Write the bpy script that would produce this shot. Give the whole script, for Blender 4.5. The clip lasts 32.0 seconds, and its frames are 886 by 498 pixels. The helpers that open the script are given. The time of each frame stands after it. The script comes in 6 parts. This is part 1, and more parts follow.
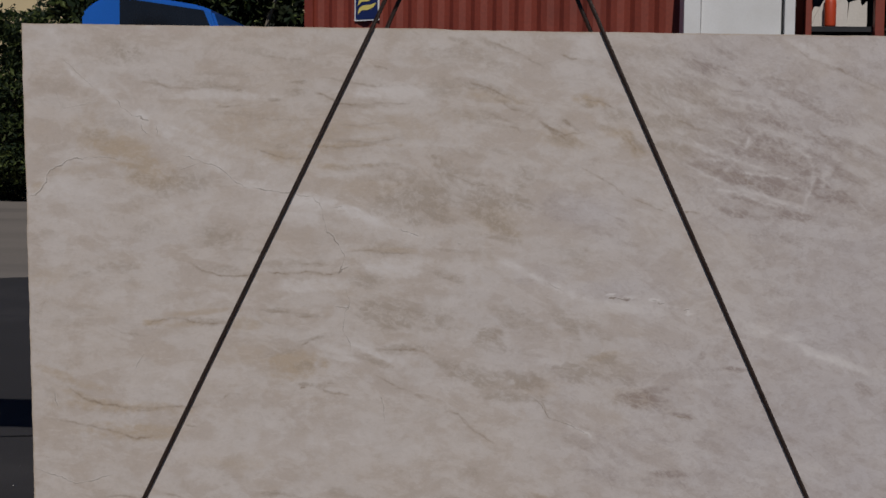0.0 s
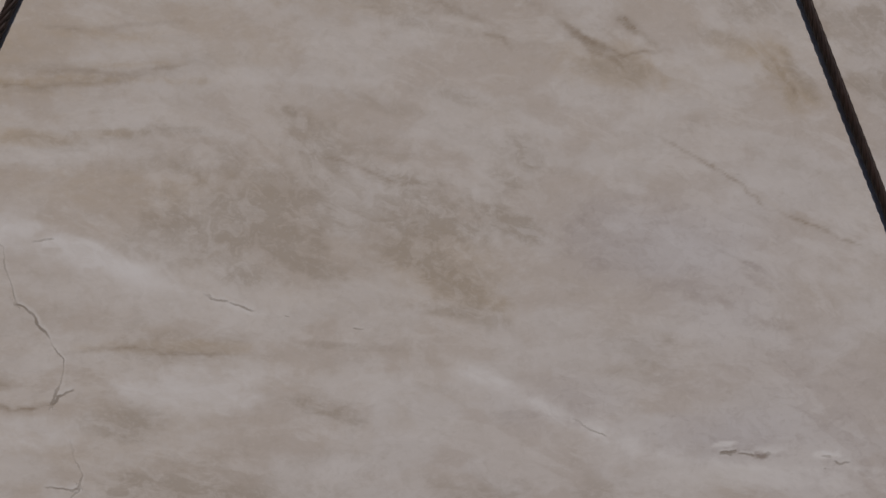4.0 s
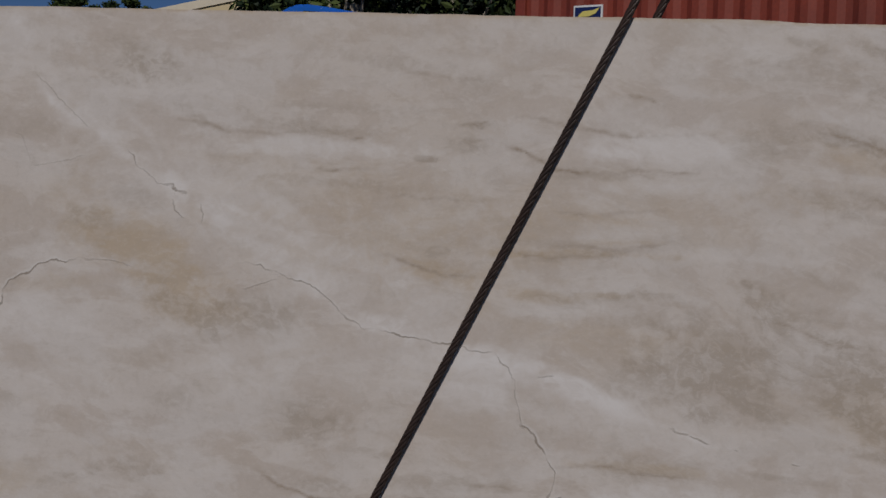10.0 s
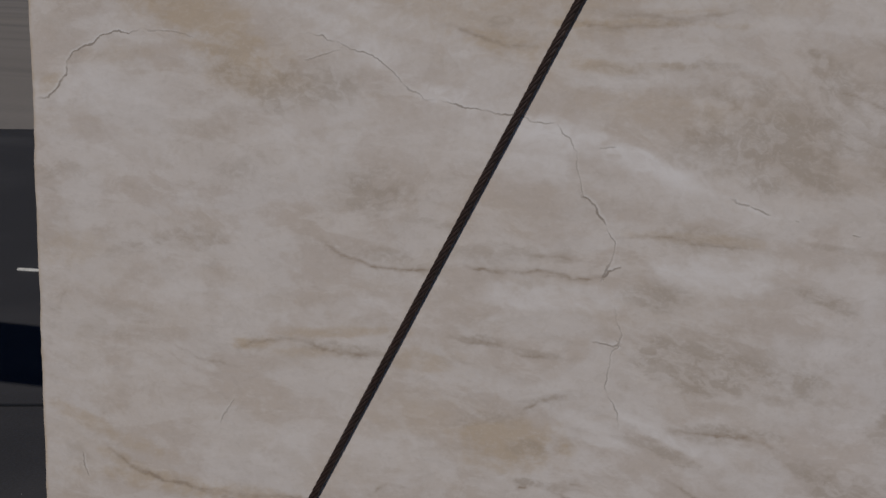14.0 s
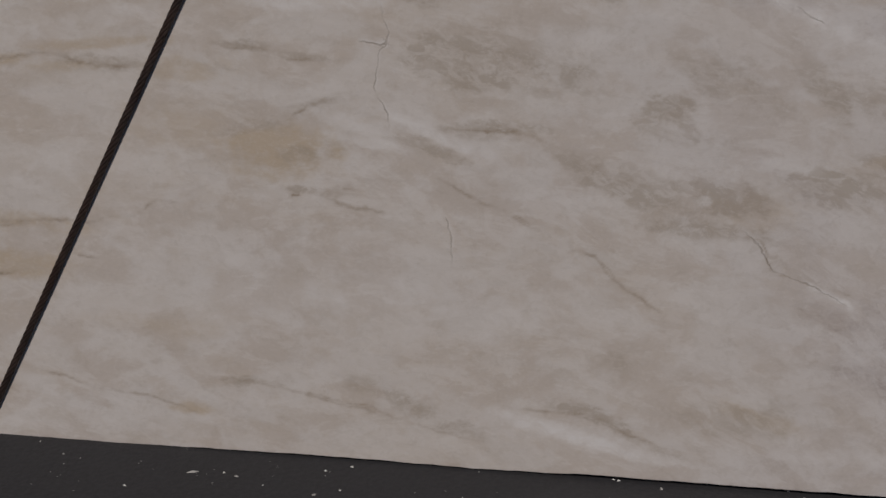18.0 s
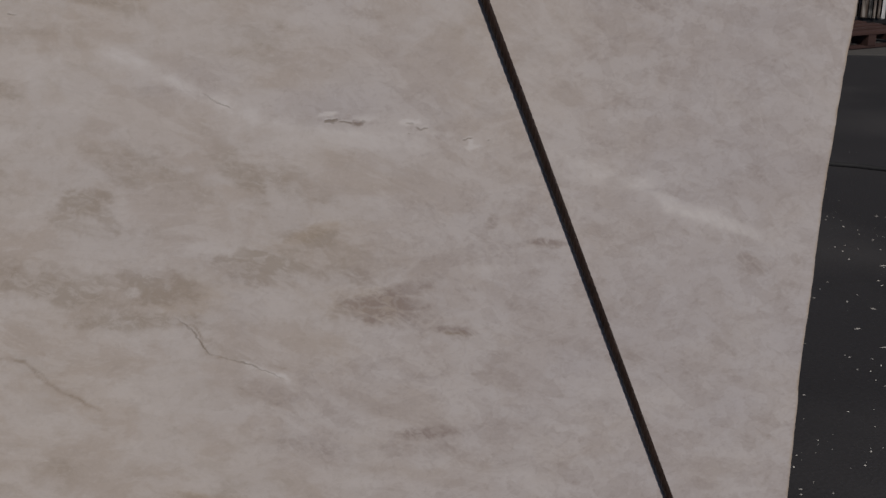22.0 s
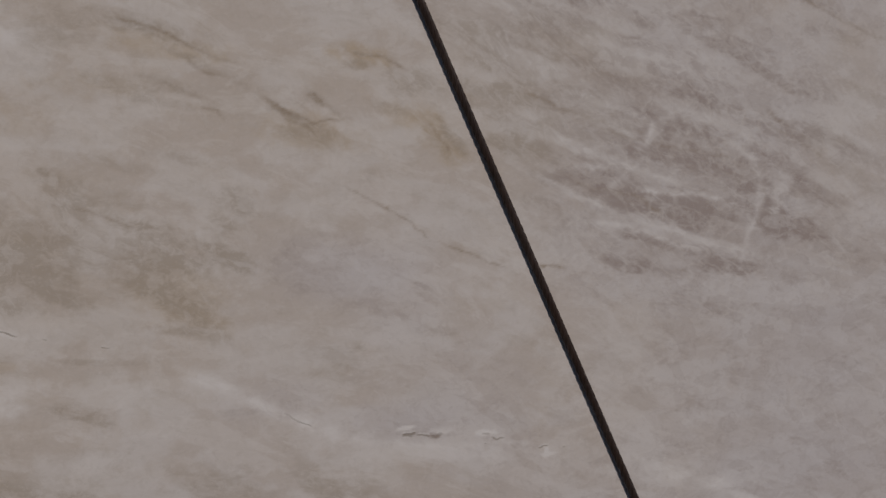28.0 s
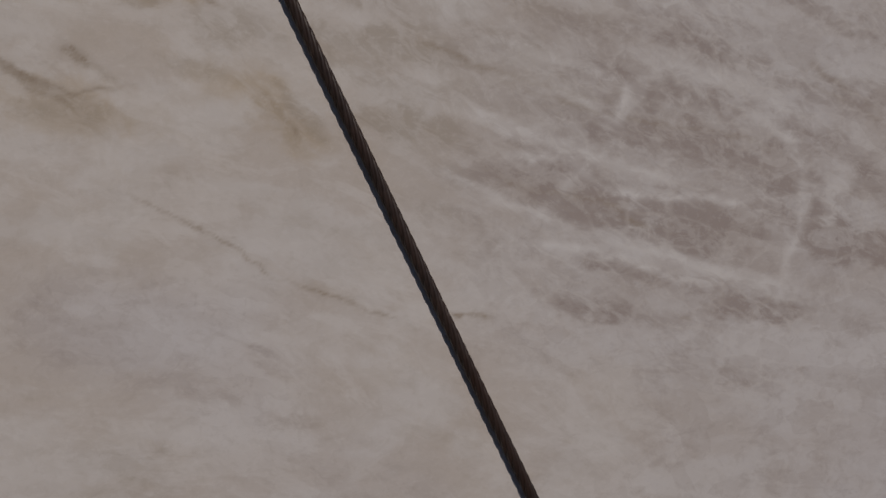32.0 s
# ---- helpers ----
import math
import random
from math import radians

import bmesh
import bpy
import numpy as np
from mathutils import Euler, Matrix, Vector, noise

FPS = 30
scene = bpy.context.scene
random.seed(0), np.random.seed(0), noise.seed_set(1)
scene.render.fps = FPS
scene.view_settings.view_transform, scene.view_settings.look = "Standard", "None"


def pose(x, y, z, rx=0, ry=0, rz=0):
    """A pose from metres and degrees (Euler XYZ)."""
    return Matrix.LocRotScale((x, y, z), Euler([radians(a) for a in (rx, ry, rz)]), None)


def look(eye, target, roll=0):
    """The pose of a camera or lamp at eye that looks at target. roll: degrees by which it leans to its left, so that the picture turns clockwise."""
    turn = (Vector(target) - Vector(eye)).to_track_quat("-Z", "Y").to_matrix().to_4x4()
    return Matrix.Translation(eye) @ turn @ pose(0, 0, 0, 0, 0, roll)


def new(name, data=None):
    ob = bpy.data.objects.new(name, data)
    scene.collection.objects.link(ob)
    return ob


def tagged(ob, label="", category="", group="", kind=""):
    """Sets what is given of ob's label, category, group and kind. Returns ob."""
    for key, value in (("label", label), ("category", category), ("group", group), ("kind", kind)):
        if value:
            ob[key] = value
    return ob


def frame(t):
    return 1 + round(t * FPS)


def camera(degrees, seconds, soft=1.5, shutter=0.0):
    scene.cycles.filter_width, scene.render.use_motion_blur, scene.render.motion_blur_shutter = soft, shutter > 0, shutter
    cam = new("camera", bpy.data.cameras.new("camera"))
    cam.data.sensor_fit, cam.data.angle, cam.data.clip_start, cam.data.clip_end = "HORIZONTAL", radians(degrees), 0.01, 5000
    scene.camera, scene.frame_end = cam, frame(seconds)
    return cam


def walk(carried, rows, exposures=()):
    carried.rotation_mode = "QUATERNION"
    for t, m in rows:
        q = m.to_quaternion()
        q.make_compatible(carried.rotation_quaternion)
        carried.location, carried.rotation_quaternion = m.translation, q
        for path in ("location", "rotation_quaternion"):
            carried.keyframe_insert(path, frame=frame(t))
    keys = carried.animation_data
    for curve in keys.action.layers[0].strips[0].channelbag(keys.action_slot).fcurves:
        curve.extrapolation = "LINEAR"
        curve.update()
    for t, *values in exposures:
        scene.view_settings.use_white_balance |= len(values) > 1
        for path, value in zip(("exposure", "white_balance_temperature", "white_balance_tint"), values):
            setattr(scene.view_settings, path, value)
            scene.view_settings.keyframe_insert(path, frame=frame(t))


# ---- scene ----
# Camera: a stone slab stands upright in the plane y = 0, 3 m wide; the camera stands in front of it at eye height.
cam = camera(35.110, 32.0, soft=1.5)
PATH = [
    (0, (0.2293, -4.7096, 1.3103), (-0.0617, -0.0195, 1.0157), 0.701),
    (0.5, (0.1883, -4.4069, 1.3585), (-0.0942, -0.0200, 1.0436), 0.920),
    (1, (0.1134, -3.7723, 1.4084), (-0.0082, -0.0201, 1.0482), 0.462),
    (1.5, (0.0825, -3.3412, 1.4343), (0.0380, -0.0198, 1.0290), 0.205),
    (2, (0.0503, -2.9062, 1.4191), (0.0923, -0.0201, 1.0457), 0.315),
    (2.5, (0.0446, -2.5338, 1.4076), (0.1152, -0.0213, 1.1121), 0.137),
    (3, (0.0418, -2.2187, 1.4126), (0.0958, -0.0219, 1.1386), 0.789),
    (3.5, (0.0205, -1.9366, 1.4144), (0.1040, -0.0217, 1.1313), 0.896),
    (5.5, (-0.0694, -1.8189, 1.3819), (0.0770, -0.0224, 1.1654), 0.799),
    (6, (-0.0759, -1.8159, 1.4075), (0.0395, -0.0229, 1.1944), 0.825),
    (6.5, (-0.0755, -1.8146, 1.4262), (-0.0092, -0.0241, 1.2563), 0.867),
    (7, (-0.0767, -1.8118, 1.4310), (-0.0568, -0.0251, 1.3084), 1.138),
    (7.5, (-0.0803, -1.7987, 1.4704), (-0.1128, -0.0261, 1.3590), 1.254),
    (8, (-0.0913, -1.8055, 1.4882), (-0.2035, -0.0272, 1.4158), 1.288),
    (8.5, (-0.0857, -2.0751, 1.4880), (-0.2930, -0.0279, 1.4514), 1.783),
    (9, (-0.0900, -2.3586, 1.4780), (-0.3745, -0.0278, 1.4467), 2.279),
    (9.5, (-0.0977, -2.3559, 1.4767), (-0.5151, -0.0264, 1.3743), 2.283),
    (10, (-0.1058, -2.3432, 1.4740), (-0.6004, -0.0261, 1.3583), 2.123),
    (10.5, (-0.1104, -2.3381, 1.4754), (-0.6974, -0.0262, 1.3660), 2.094),
    (11, (-0.1172, -2.3388, 1.4706), (-0.7991, -0.0264, 1.3735), 2.397),
    (11.5, (-0.1201, -2.3467, 1.4643), (-0.8185, -0.0242, 1.2620), 3.021),
    (12, (-0.1201, -2.3466, 1.4592), (-0.8112, -0.0232, 1.2064), 3.258),
    (12.5, (-0.1203, -2.3529, 1.4454), (-0.7800, -0.0221, 1.1511), 3.303),
    (13, (-0.1161, -2.3555, 1.4321), (-0.7416, -0.0210, 1.0955), 2.856),
    (13.5, (-0.1127, -2.3565, 1.4268), (-0.7351, -0.0200, 1.0422), 2.455),
    (14, (-0.1201, -2.3617, 1.4008), (-0.6960, -0.0183, 0.9554), 2.270),
    (14.5, (-0.1100, -2.3575, 1.3918), (-0.6874, -0.0165, 0.8603), 1.782),
    (16.5, (-0.0729, -2.3384, 1.3133), (-0.5834, -0.0106, 0.5519), 2.014),
    (17, (-0.0781, -2.3431, 1.2951), (-0.5558, -0.0094, 0.4907), 2.033),
    (17.5, (-0.0811, -2.3384, 1.2891), (-0.4177, -0.0085, 0.4417), 2.087),
    (18, (-0.0720, -2.3310, 1.2799), (-0.2714, -0.0086, 0.4505), 2.064),
    (18.5, (-0.0662, -2.3371, 1.2666), (-0.1102, -0.0095, 0.4957), 2.279),
    (19, (-0.0639, -2.3280, 1.2674), (0.0331, -0.0091, 0.4719), 2.775),
    (19.5, (-0.0406, -2.3270, 1.2574), (0.1931, -0.0087, 0.4521), 3.092),
    (20, (-0.0353, -2.3245, 1.2628), (0.3577, -0.0096, 0.5016), 3.402),
    (20.5, (-0.0316, -2.3191, 1.2740), (0.4838, -0.0097, 0.5034), 3.715),
    (21, (-0.0282, -2.3196, 1.2688), (0.6016, -0.0095, 0.4962), 3.695),
    (21.5, (-0.0175, -2.3184, 1.2889), (0.7176, -0.0107, 0.5548), 3.307),
    (22, (-0.0196, -2.3091, 1.3084), (0.7200, -0.0120, 0.6245), 2.777),
    (22.5, (-0.0206, -2.3211, 1.3180), (0.7344, -0.0144, 0.7516), 2.116),
    (23, (-0.0013, -2.3308, 1.3682), (0.7230, -0.0166, 0.8667), 1.443),
    (23.5, (0.0020, -2.3398, 1.3859), (0.7217, -0.0185, 0.9618), 1.237),
    (24, (0.0092, -2.3539, 1.4048), (0.7264, -0.0201, 1.0465), 1.245),
    (24.5, (0.0125, -2.3617, 1.4365), (0.7319, -0.0216, 1.1239), 1.208),
    (26.5, (0.0134, -2.3739, 1.4638), (0.7407, -0.0258, 1.3447), 0.262),
    (27, (0.0354, -2.3937, 1.4535), (0.5934, -0.0247, 1.2873), -0.149),
    (27.5, (0.0101, -2.3763, 1.4499), (0.5001, -0.0235, 1.2227), 0.122),
    (28, (-0.0019, -2.3565, 1.4605), (0.5657, -0.0228, 1.1861), 0.335),
    (28.5, (0.0084, -2.3630, 1.4479), (0.6531, -0.0226, 1.1761), -0.128),
    (29, (0.0357, -2.3668, 1.4483), (0.7224, -0.0228, 1.1851), -0.548),
    (29.5, (0.0764, -2.3838, 1.4434), (0.7392, -0.0229, 1.1933), -0.885),
    (30, (0.0691, -2.2281, 1.4142), (0.7160, -0.0228, 1.1860), -1.133),
    (30.5, (0.2188, -2.0009, 1.4170), (0.7595, -0.0238, 1.2379), -1.294),
    (31, (0.3537, -1.7771, 1.3784), (0.7456, -0.0239, 1.2430), -0.956),
    (31.5, (0.4800, -1.5786, 1.3772), (0.7349, -0.0237, 1.2328), -1.079),
    (32, (0.4554, -1.5449, 1.3388), (0.7317, -0.0236, 1.2267), -1.259),
]
walk(cam, [(t, look(eye, target, roll)) for t, eye, target, roll in PATH], exposures=[(0, -0.36, 6340, 9), (3.5, -0.37, 6340, 9), (6, -0.49, 6330, 9), (9, -0.48, 6280, 9), (11, -0.43, 6160, 8), (14.5, -0.43, 6160, 8), (18, -0.49, 6330, 8.5), (22, -0.47, 6430, 9.5), (32, -0.51, 6430, 9)])

# ---- daylight: a clear sky and a high sun behind the camera ----
SUN_EL, SUN_AZ = radians(45), radians(177)  # azimuth from +y, clockwise: the sun stands behind the camera
world = bpy.data.worlds.new("sky")
scene.world = world
world.use_nodes = True
wn = world.node_tree
sky = wn.nodes.new("ShaderNodeTexSky")
sky.sky_type, sky.sun_disc = "NISHITA", False
sky.sun_elevation, sky.sun_rotation = SUN_EL, SUN_AZ
sky.air_density, sky.dust_density, sky.ozone_density = 0.55, 0.0, 6.0
sky.altitude = 3000
wn.links.new(sky.outputs["Color"], wn.nodes["Background"].inputs["Color"])
wn.nodes["Background"].inputs["Strength"].default_value = 0.04
sun = new("sun", bpy.data.lights.new("sun", "SUN"))
sun.data.energy, sun.data.angle, sun.data.color = 3.0, radians(0.5), (1.0, 0.934, 0.866)
to_sun = Vector((math.sin(SUN_AZ) * math.cos(SUN_EL), math.cos(SUN_AZ) * math.cos(SUN_EL), math.sin(SUN_EL)))
sun.matrix_world = look(to_sun * 60, (0, 0, 0))
scene.view_settings.exposure = 0.0

# ---- materials ----
def mat(name, colour, rough=0.6, metal=0.0, spread=0.25, scale=6.0, fine=60.0, bump=0.15, dirt=None, dirt_amount=0.35, dirt_scale=1.5,
        by_object=0.0, stretch=(1, 1, 1), coat=0.0):
    """A two-scale surface: broad drift and fine grain in the colour, stains of a second colour, and a fine relief."""
    m = bpy.data.materials.new(name)
    m.use_nodes = True
    n, l = m.node_tree.nodes, m.node_tree.links
    bsdf = n["Principled BSDF"]
    co, mp = n.new("ShaderNodeTexCoord"), n.new("ShaderNodeMapping")
    mp.inputs["Scale"].default_value = stretch
    l.new(co.outputs["Object"], mp.inputs["Vector"])
    def tex(sc, detail=5.0):
        t = n.new("ShaderNodeTexNoise")
        t.inputs["Scale"].default_value, t.inputs["Detail"].default_value = sc, detail
        l.new(mp.outputs["Vector"], t.inputs["Vector"])
        return t.outputs["Fac"]
    broad, grain = tex(scale), tex(fine, 3.0)
    dark = tuple(c * (1 - spread) for c in colour[:3]) + (1,)
    light = tuple(min(1, c * (1 + spread)) for c in colour[:3]) + (1,)
    r1 = n.new("ShaderNodeValToRGB")
    r1.color_ramp.elements[0].position, r1.color_ramp.elements[1].position = 0.3, 0.7
    r1.color_ramp.elements[0].color, r1.color_ramp.elements[1].color = dark, light
    mix = n.new("ShaderNodeMath"); mix.operation = "MULTIPLY_ADD"
    l.new(grain, mix.inputs[0]); mix.inputs[1].default_value = 0.5
    half = n.new("ShaderNodeMath"); half.operation = "MULTIPLY"; half.inputs[1].default_value = 0.5
    l.new(broad, half.inputs[0]); l.new(half.outputs[0], mix.inputs[2])
    l.new(mix.outputs[0], r1.inputs["Fac"])
    out = r1.outputs["Color"]
    if dirt:
        r2 = n.new("ShaderNodeValToRGB")
        r2.color_ramp.elements[0].position, r2.color_ramp.elements[1].position = 0.5, 0.72
        r2.color_ramp.elements[0].color, r2.color_ramp.elements[1].color = (0, 0, 0, 1), (dirt_amount,) * 3 + (1,)
        l.new(tex(dirt_scale, 7.0), r2.inputs["Fac"])
        mx = n.new("ShaderNodeMix"); mx.data_type = "RGBA"
        l.new(r2.outputs["Color"], mx.inputs["Factor"]); l.new(out, mx.inputs["A"])
        mx.inputs["B"].default_value = (*dirt, 1)
        out = mx.outputs["Result"]
    if by_object:
        info, hv, rg = n.new("ShaderNodeObjectInfo"), n.new("ShaderNodeHueSaturation"), n.new("ShaderNodeMapRange")
        rg.inputs["To Min"].default_value, rg.inputs["To Max"].default_value = 1 - by_object, 1 + by_object
        l.new(info.outputs["Random"], rg.inputs["Value"]); l.new(rg.outputs["Result"], hv.inputs["Value"])
        l.new(out, hv.inputs["Color"])
        out = hv.outputs["Color"]
    l.new(out, bsdf.inputs["Base Color"])
    bsdf.inputs["Roughness"].default_value, bsdf.inputs["Metallic"].default_value = rough, metal
    bsdf.inputs["Coat Weight"].default_value = coat
    if bump:
        b = n.new("ShaderNodeBump")
        b.inputs["Strength"].default_value, b.inputs["Distance"].default_value = bump, 0.004
        l.new(grain, b.inputs["Height"]); l.new(b.outputs["Normal"], bsdf.inputs["Normal"])
    return m


ASPHALT = mat("asphalt", (0.025, 0.0235, 0.026), 0.85, spread=0.35, scale=0.5, fine=90, bump=0.6, dirt=(0.085, 0.08, 0.08), dirt_amount=0.4, dirt_scale=0.8)
LOT = mat("worn_concrete", (0.205, 0.182, 0.165), 0.9, spread=0.2, scale=0.25, fine=40, bump=0.3, dirt=(0.12, 0.108, 0.10), dirt_amount=0.75, dirt_scale=0.35, stretch=(0.35, 1, 1))
CONCRETE = mat("concrete", (0.26, 0.245, 0.225), 0.9, spread=0.2, scale=1.2, fine=60, bump=0.3, dirt=(0.14, 0.13, 0.12), dirt_amount=0.5)
TAR = mat("tar", (0.008, 0.008, 0.009), 0.75, spread=0.3, scale=5, fine=120, bump=0.5)
STEEL_ROPE = mat("wire_rope_steel", (0.036, 0.021, 0.016), 0.45, 0.12, spread=0.5, scale=25, fine=120, bump=0.08, dirt=(0.030, 0.013, 0.008), dirt_amount=0.8, dirt_scale=9)
RED_STEEL = mat("red_container_paint", (0.215, 0.036, 0.019), 0.6, spread=0.2, scale=1.2, fine=30, bump=0.1, dirt=(0.10, 0.022, 0.015), dirt_amount=0.6, dirt_scale=0.9)
DARK_STEEL = mat("dark_steel", (0.03, 0.03, 0.032), 0.5, 0.4, spread=0.3)
WHITE_PAINT = mat("white_paint", (0.72, 0.72, 0.72), 0.45, spread=0.05, scale=1.5, dirt=(0.5, 0.48, 0.45), dirt_amount=0.4)
BLUE_PAINT = mat("blue_vehicle_paint", (0.012, 0.12, 0.52), 0.3, spread=0.12, scale=1.5, bump=0.0, coat=0.6)
GLASS_DARK = mat("dark_glass", (0.012, 0.013, 0.015), 0.08, spread=0.2, bump=0.0)
RUBBER = mat("rubber", (0.018, 0.018, 0.019), 0.8, spread=0.3)
YELLOW_WALL = mat("pale_yellow_render", (0.62, 0.50, 0.30), 0.85, spread=0.07, scale=0.5, bump=0.1)
ROOF_TRIM = mat("cream_trim", (0.66, 0.58, 0.45), 0.6, spread=0.08)
ROOF_SHEET = mat("roof_sheet", (0.52, 0.48, 0.43), 0.6, spread=0.15)
BARK = mat("bark", (0.14, 0.11, 0.085), 0.95, spread=0.4, scale=6, bump=0.6)
PALE_BARK = mat("pale_bark", (0.36, 0.31, 0.25), 0.9, spread=0.3, scale=6, bump=0.4)
WOOD = mat("pallet_wood", (0.058, 0.027, 0.022), 0.8, spread=0.35, scale=3, stretch=(1, 8, 8), bump=0.4, by_object=0.25)
STICK_WOOD = mat("bare_wood", (0.28, 0.20, 0.13), 0.75, spread=0.25, scale=8, stretch=(1, 10, 10), bump=0.3)
CHIP = mat("stone_chip", (0.62, 0.60, 0.56), 0.8, spread=0.2, scale=30)


def leaf_mat(name, a, b):
    m = bpy.data.materials.new(name)
    m.use_nodes = True
    n, l = m.node_tree.nodes, m.node_tree.links
    bsdf = n["Principled BSDF"]
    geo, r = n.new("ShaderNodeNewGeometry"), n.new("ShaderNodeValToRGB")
    # almost half the leaves stay near-black, the shade inside a crown put into colour
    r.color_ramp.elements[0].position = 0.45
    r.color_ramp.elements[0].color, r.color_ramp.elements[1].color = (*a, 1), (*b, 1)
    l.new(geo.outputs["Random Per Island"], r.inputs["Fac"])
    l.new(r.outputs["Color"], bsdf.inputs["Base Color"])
    bsdf.inputs["Roughness"].default_value = 0.65
    bsdf.inputs["Specular IOR Level"].default_value = 0.25
    bsdf.inputs["Transmission Weight"].default_value = 0.0
    return m


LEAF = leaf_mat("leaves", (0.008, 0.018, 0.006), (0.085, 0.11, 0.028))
# near-black copy of the leaves: deep shade put into their colour
LEAF_SHADED = leaf_mat("shaded_leaves", (0.003, 0.006, 0.003), (0.016, 0.023, 0.008))
LEAF_PALE = leaf_mat("pale_leaves", (0.16, 0.15, 0.06), (0.42, 0.38, 0.24))


# ---- mesh helpers ----
def part(name, bm, material, parent=None, label="", smooth=False):
    """Links a bmesh, or a ready mesh, as one object under its thing."""
    if isinstance(bm, bpy.types.Mesh):
        me = bm
    else:
        me = bpy.data.meshes.new(name)
        bm.to_mesh(me)
        bm.free()
    if material and not me.materials:
        me.materials.append(material)
    if smooth:
        me.polygons.foreach_set("use_smooth", [True] * len(me.polygons))
    ob = new(name, me)
    if parent:
        ob.parent = parent
    if label:
        tagged(ob, label)
    return ob


def thing(name, label, category, at=(0, 0, 0), turn=0.0, group="", kind=""):
    ob = new(name)
    ob.empty_display_size = 0.1
    ob.matrix_world = pose(*at, 0, 0, turn)
    return tagged(ob, label, category, group, kind)


def box(size, at=(0, 0, 0), bevel=0.0, bm=None, turn=None):
    bm = bm or bmesh.new()
    m = Matrix.Translation(at) @ (turn.to_4x4() if turn else Matrix()) @ Matrix.Diagonal((*size, 1))
    made = bmesh.ops.create_cube(bm, size=1.0, matrix=m)["verts"]
    if bevel:
        edges = {e for v in made for e in v.link_edges}
        bmesh.ops.bevel(bm, geom=list(edges), offset=bevel, segments=2, affect="EDGES", profile=0.6)
    return bm


def tube(points, radius, sides=8, bm=None, closed=True):
    """A round bar along points; radius may be a number or a list."""
    bm = bm or bmesh.new()
    pts = [Vector(p) for p in points]
    rings, side = [], None
    for i, p in enumerate(pts):
        d = (pts[min(i + 1, len(pts) - 1)] - pts[max(i - 1, 0)]).normalized()
        if side is None:
            side = d.orthogonal().normalized()
        side = (side - d * side.dot(d)).normalized()
        up = d.cross(side)
        r = radius[i] if isinstance(radius, (list, tuple)) else radius
        rings.append([bm.verts.new(p + (side * math.cos(a) + up * math.sin(a)) * r) for a in (2 * math.pi * k / sides for k in range(sides))])
    for a, b in zip(rings, rings[1:]):
        for k in range(sides):
            bm.faces.new((a[k], a[(k + 1) % sides], b[(k + 1) % sides], b[k]))
    if closed:
        bm.faces.new(rings[0][::-1]), bm.faces.new(rings[-1])
    return bm


def prism(outline, depth, axis="y", at=(0, 0, 0), bm=None, bevel=0.0):
    """An outline in two coordinates, drawn out along an axis."""
    bm = bm or bmesh.new()
    put = {"y": lambda a, b, c: (a, c, b), "x": lambda a, b, c: (c, a, b), "z": lambda a, b, c: (a, b, c)}[axis]
    rings = [[bm.verts.new(Vector(put(a, b, c)) + Vector(at)) for a, b in outline] for c in (0, depth)]
    k = len(outline)
    for i in range(k):
        bm.faces.new((rings[0][i], rings[0][(i + 1) % k], rings[1][(i + 1) % k], rings[1][i]))
    bm.faces.new(rings[0][::-1]), bm.faces.new(rings[1])
    bmesh.ops.recalc_face_normals(bm, faces=bm.faces)
    if bevel:
        bmesh.ops.bevel(bm, geom=list(bm.edges), offset=bevel, segments=2, affect="EDGES")
    return bm


# ---- ground ----
bm = bmesh.new()
bmesh.ops.create_grid(bm, x_segments=40, y_segments=40, size=700)
tagged(part("ground", bm, LOT), "pale worn concrete yard reaching to the trees", "ground", kind="structure")
# the near yard is newer black asphalt, laid on top with a ragged far edge
rng = random.Random(4)
edge = [(-60 + 2 * i, 8.4 + 0.55 * (-52 + 2 * i) + rng.uniform(-0.12, 0.12)) for i in range(29)] + [(-2 + 2 * i, 12.4 + rng.uniform(-0.1, 0.1)) for i in range(32)]
bm = bmesh.new()
near, far, low = [], [], []
for x, y in edge:
    far.append(bm.verts.new((x, y, 0.012))), near.append(bm.verts.new((x, -40, 0.012))), low.append(bm.verts.new((x, y + 0.03, -0.01)))
for i in range(len(edge) - 1):
    bm.faces.new((near[i], near[i + 1], far[i + 1], far[i])), bm.faces.new((far[i], far[i + 1], low[i + 1], low[i]))
tagged(part("pavement", bm, ASPHALT), "dark new asphalt of the near yard", "asphalt", kind="structure")

# a concrete pad under the stacked slabs; its dark colour paints their shadow
bm = prism([(4.9, 6.72), (14, 5.87), (15, 11), (5.6, 11.4)], 0.02, "z", (0, 0, 0.0))
tagged(part("pavement_pad", bm, mat("shadowed_concrete", (0.085, 0.08, 0.076), 0.85, spread=0.3, scale=2, fine=60, bump=0.4)), "concrete pad under the stacked slabs, darkened for their shadow", "concrete", kind="structure")


# ---- the slab: a fine front sheet that carries the stone's pattern, with sawn edges ----
LEAN, CLEAR, THICK = 1.1, 0.022, 0.03
slab = thing("stone_slab", "cream and grey veined quartzite slab with raw sawn edges, standing upright in slings", "stone slab")
slab.matrix_world = pose(0, 0, CLEAR, LEAN, 0, 0)
TL, TR, BL, BR = (np.array(p) for p in ((-1.499, 1.733), (1.553, 1.712), (-1.474, -0.014), (1.500, 0.010)))
NX, NZ = 1040, 600
crng = np.random.RandomState(7)


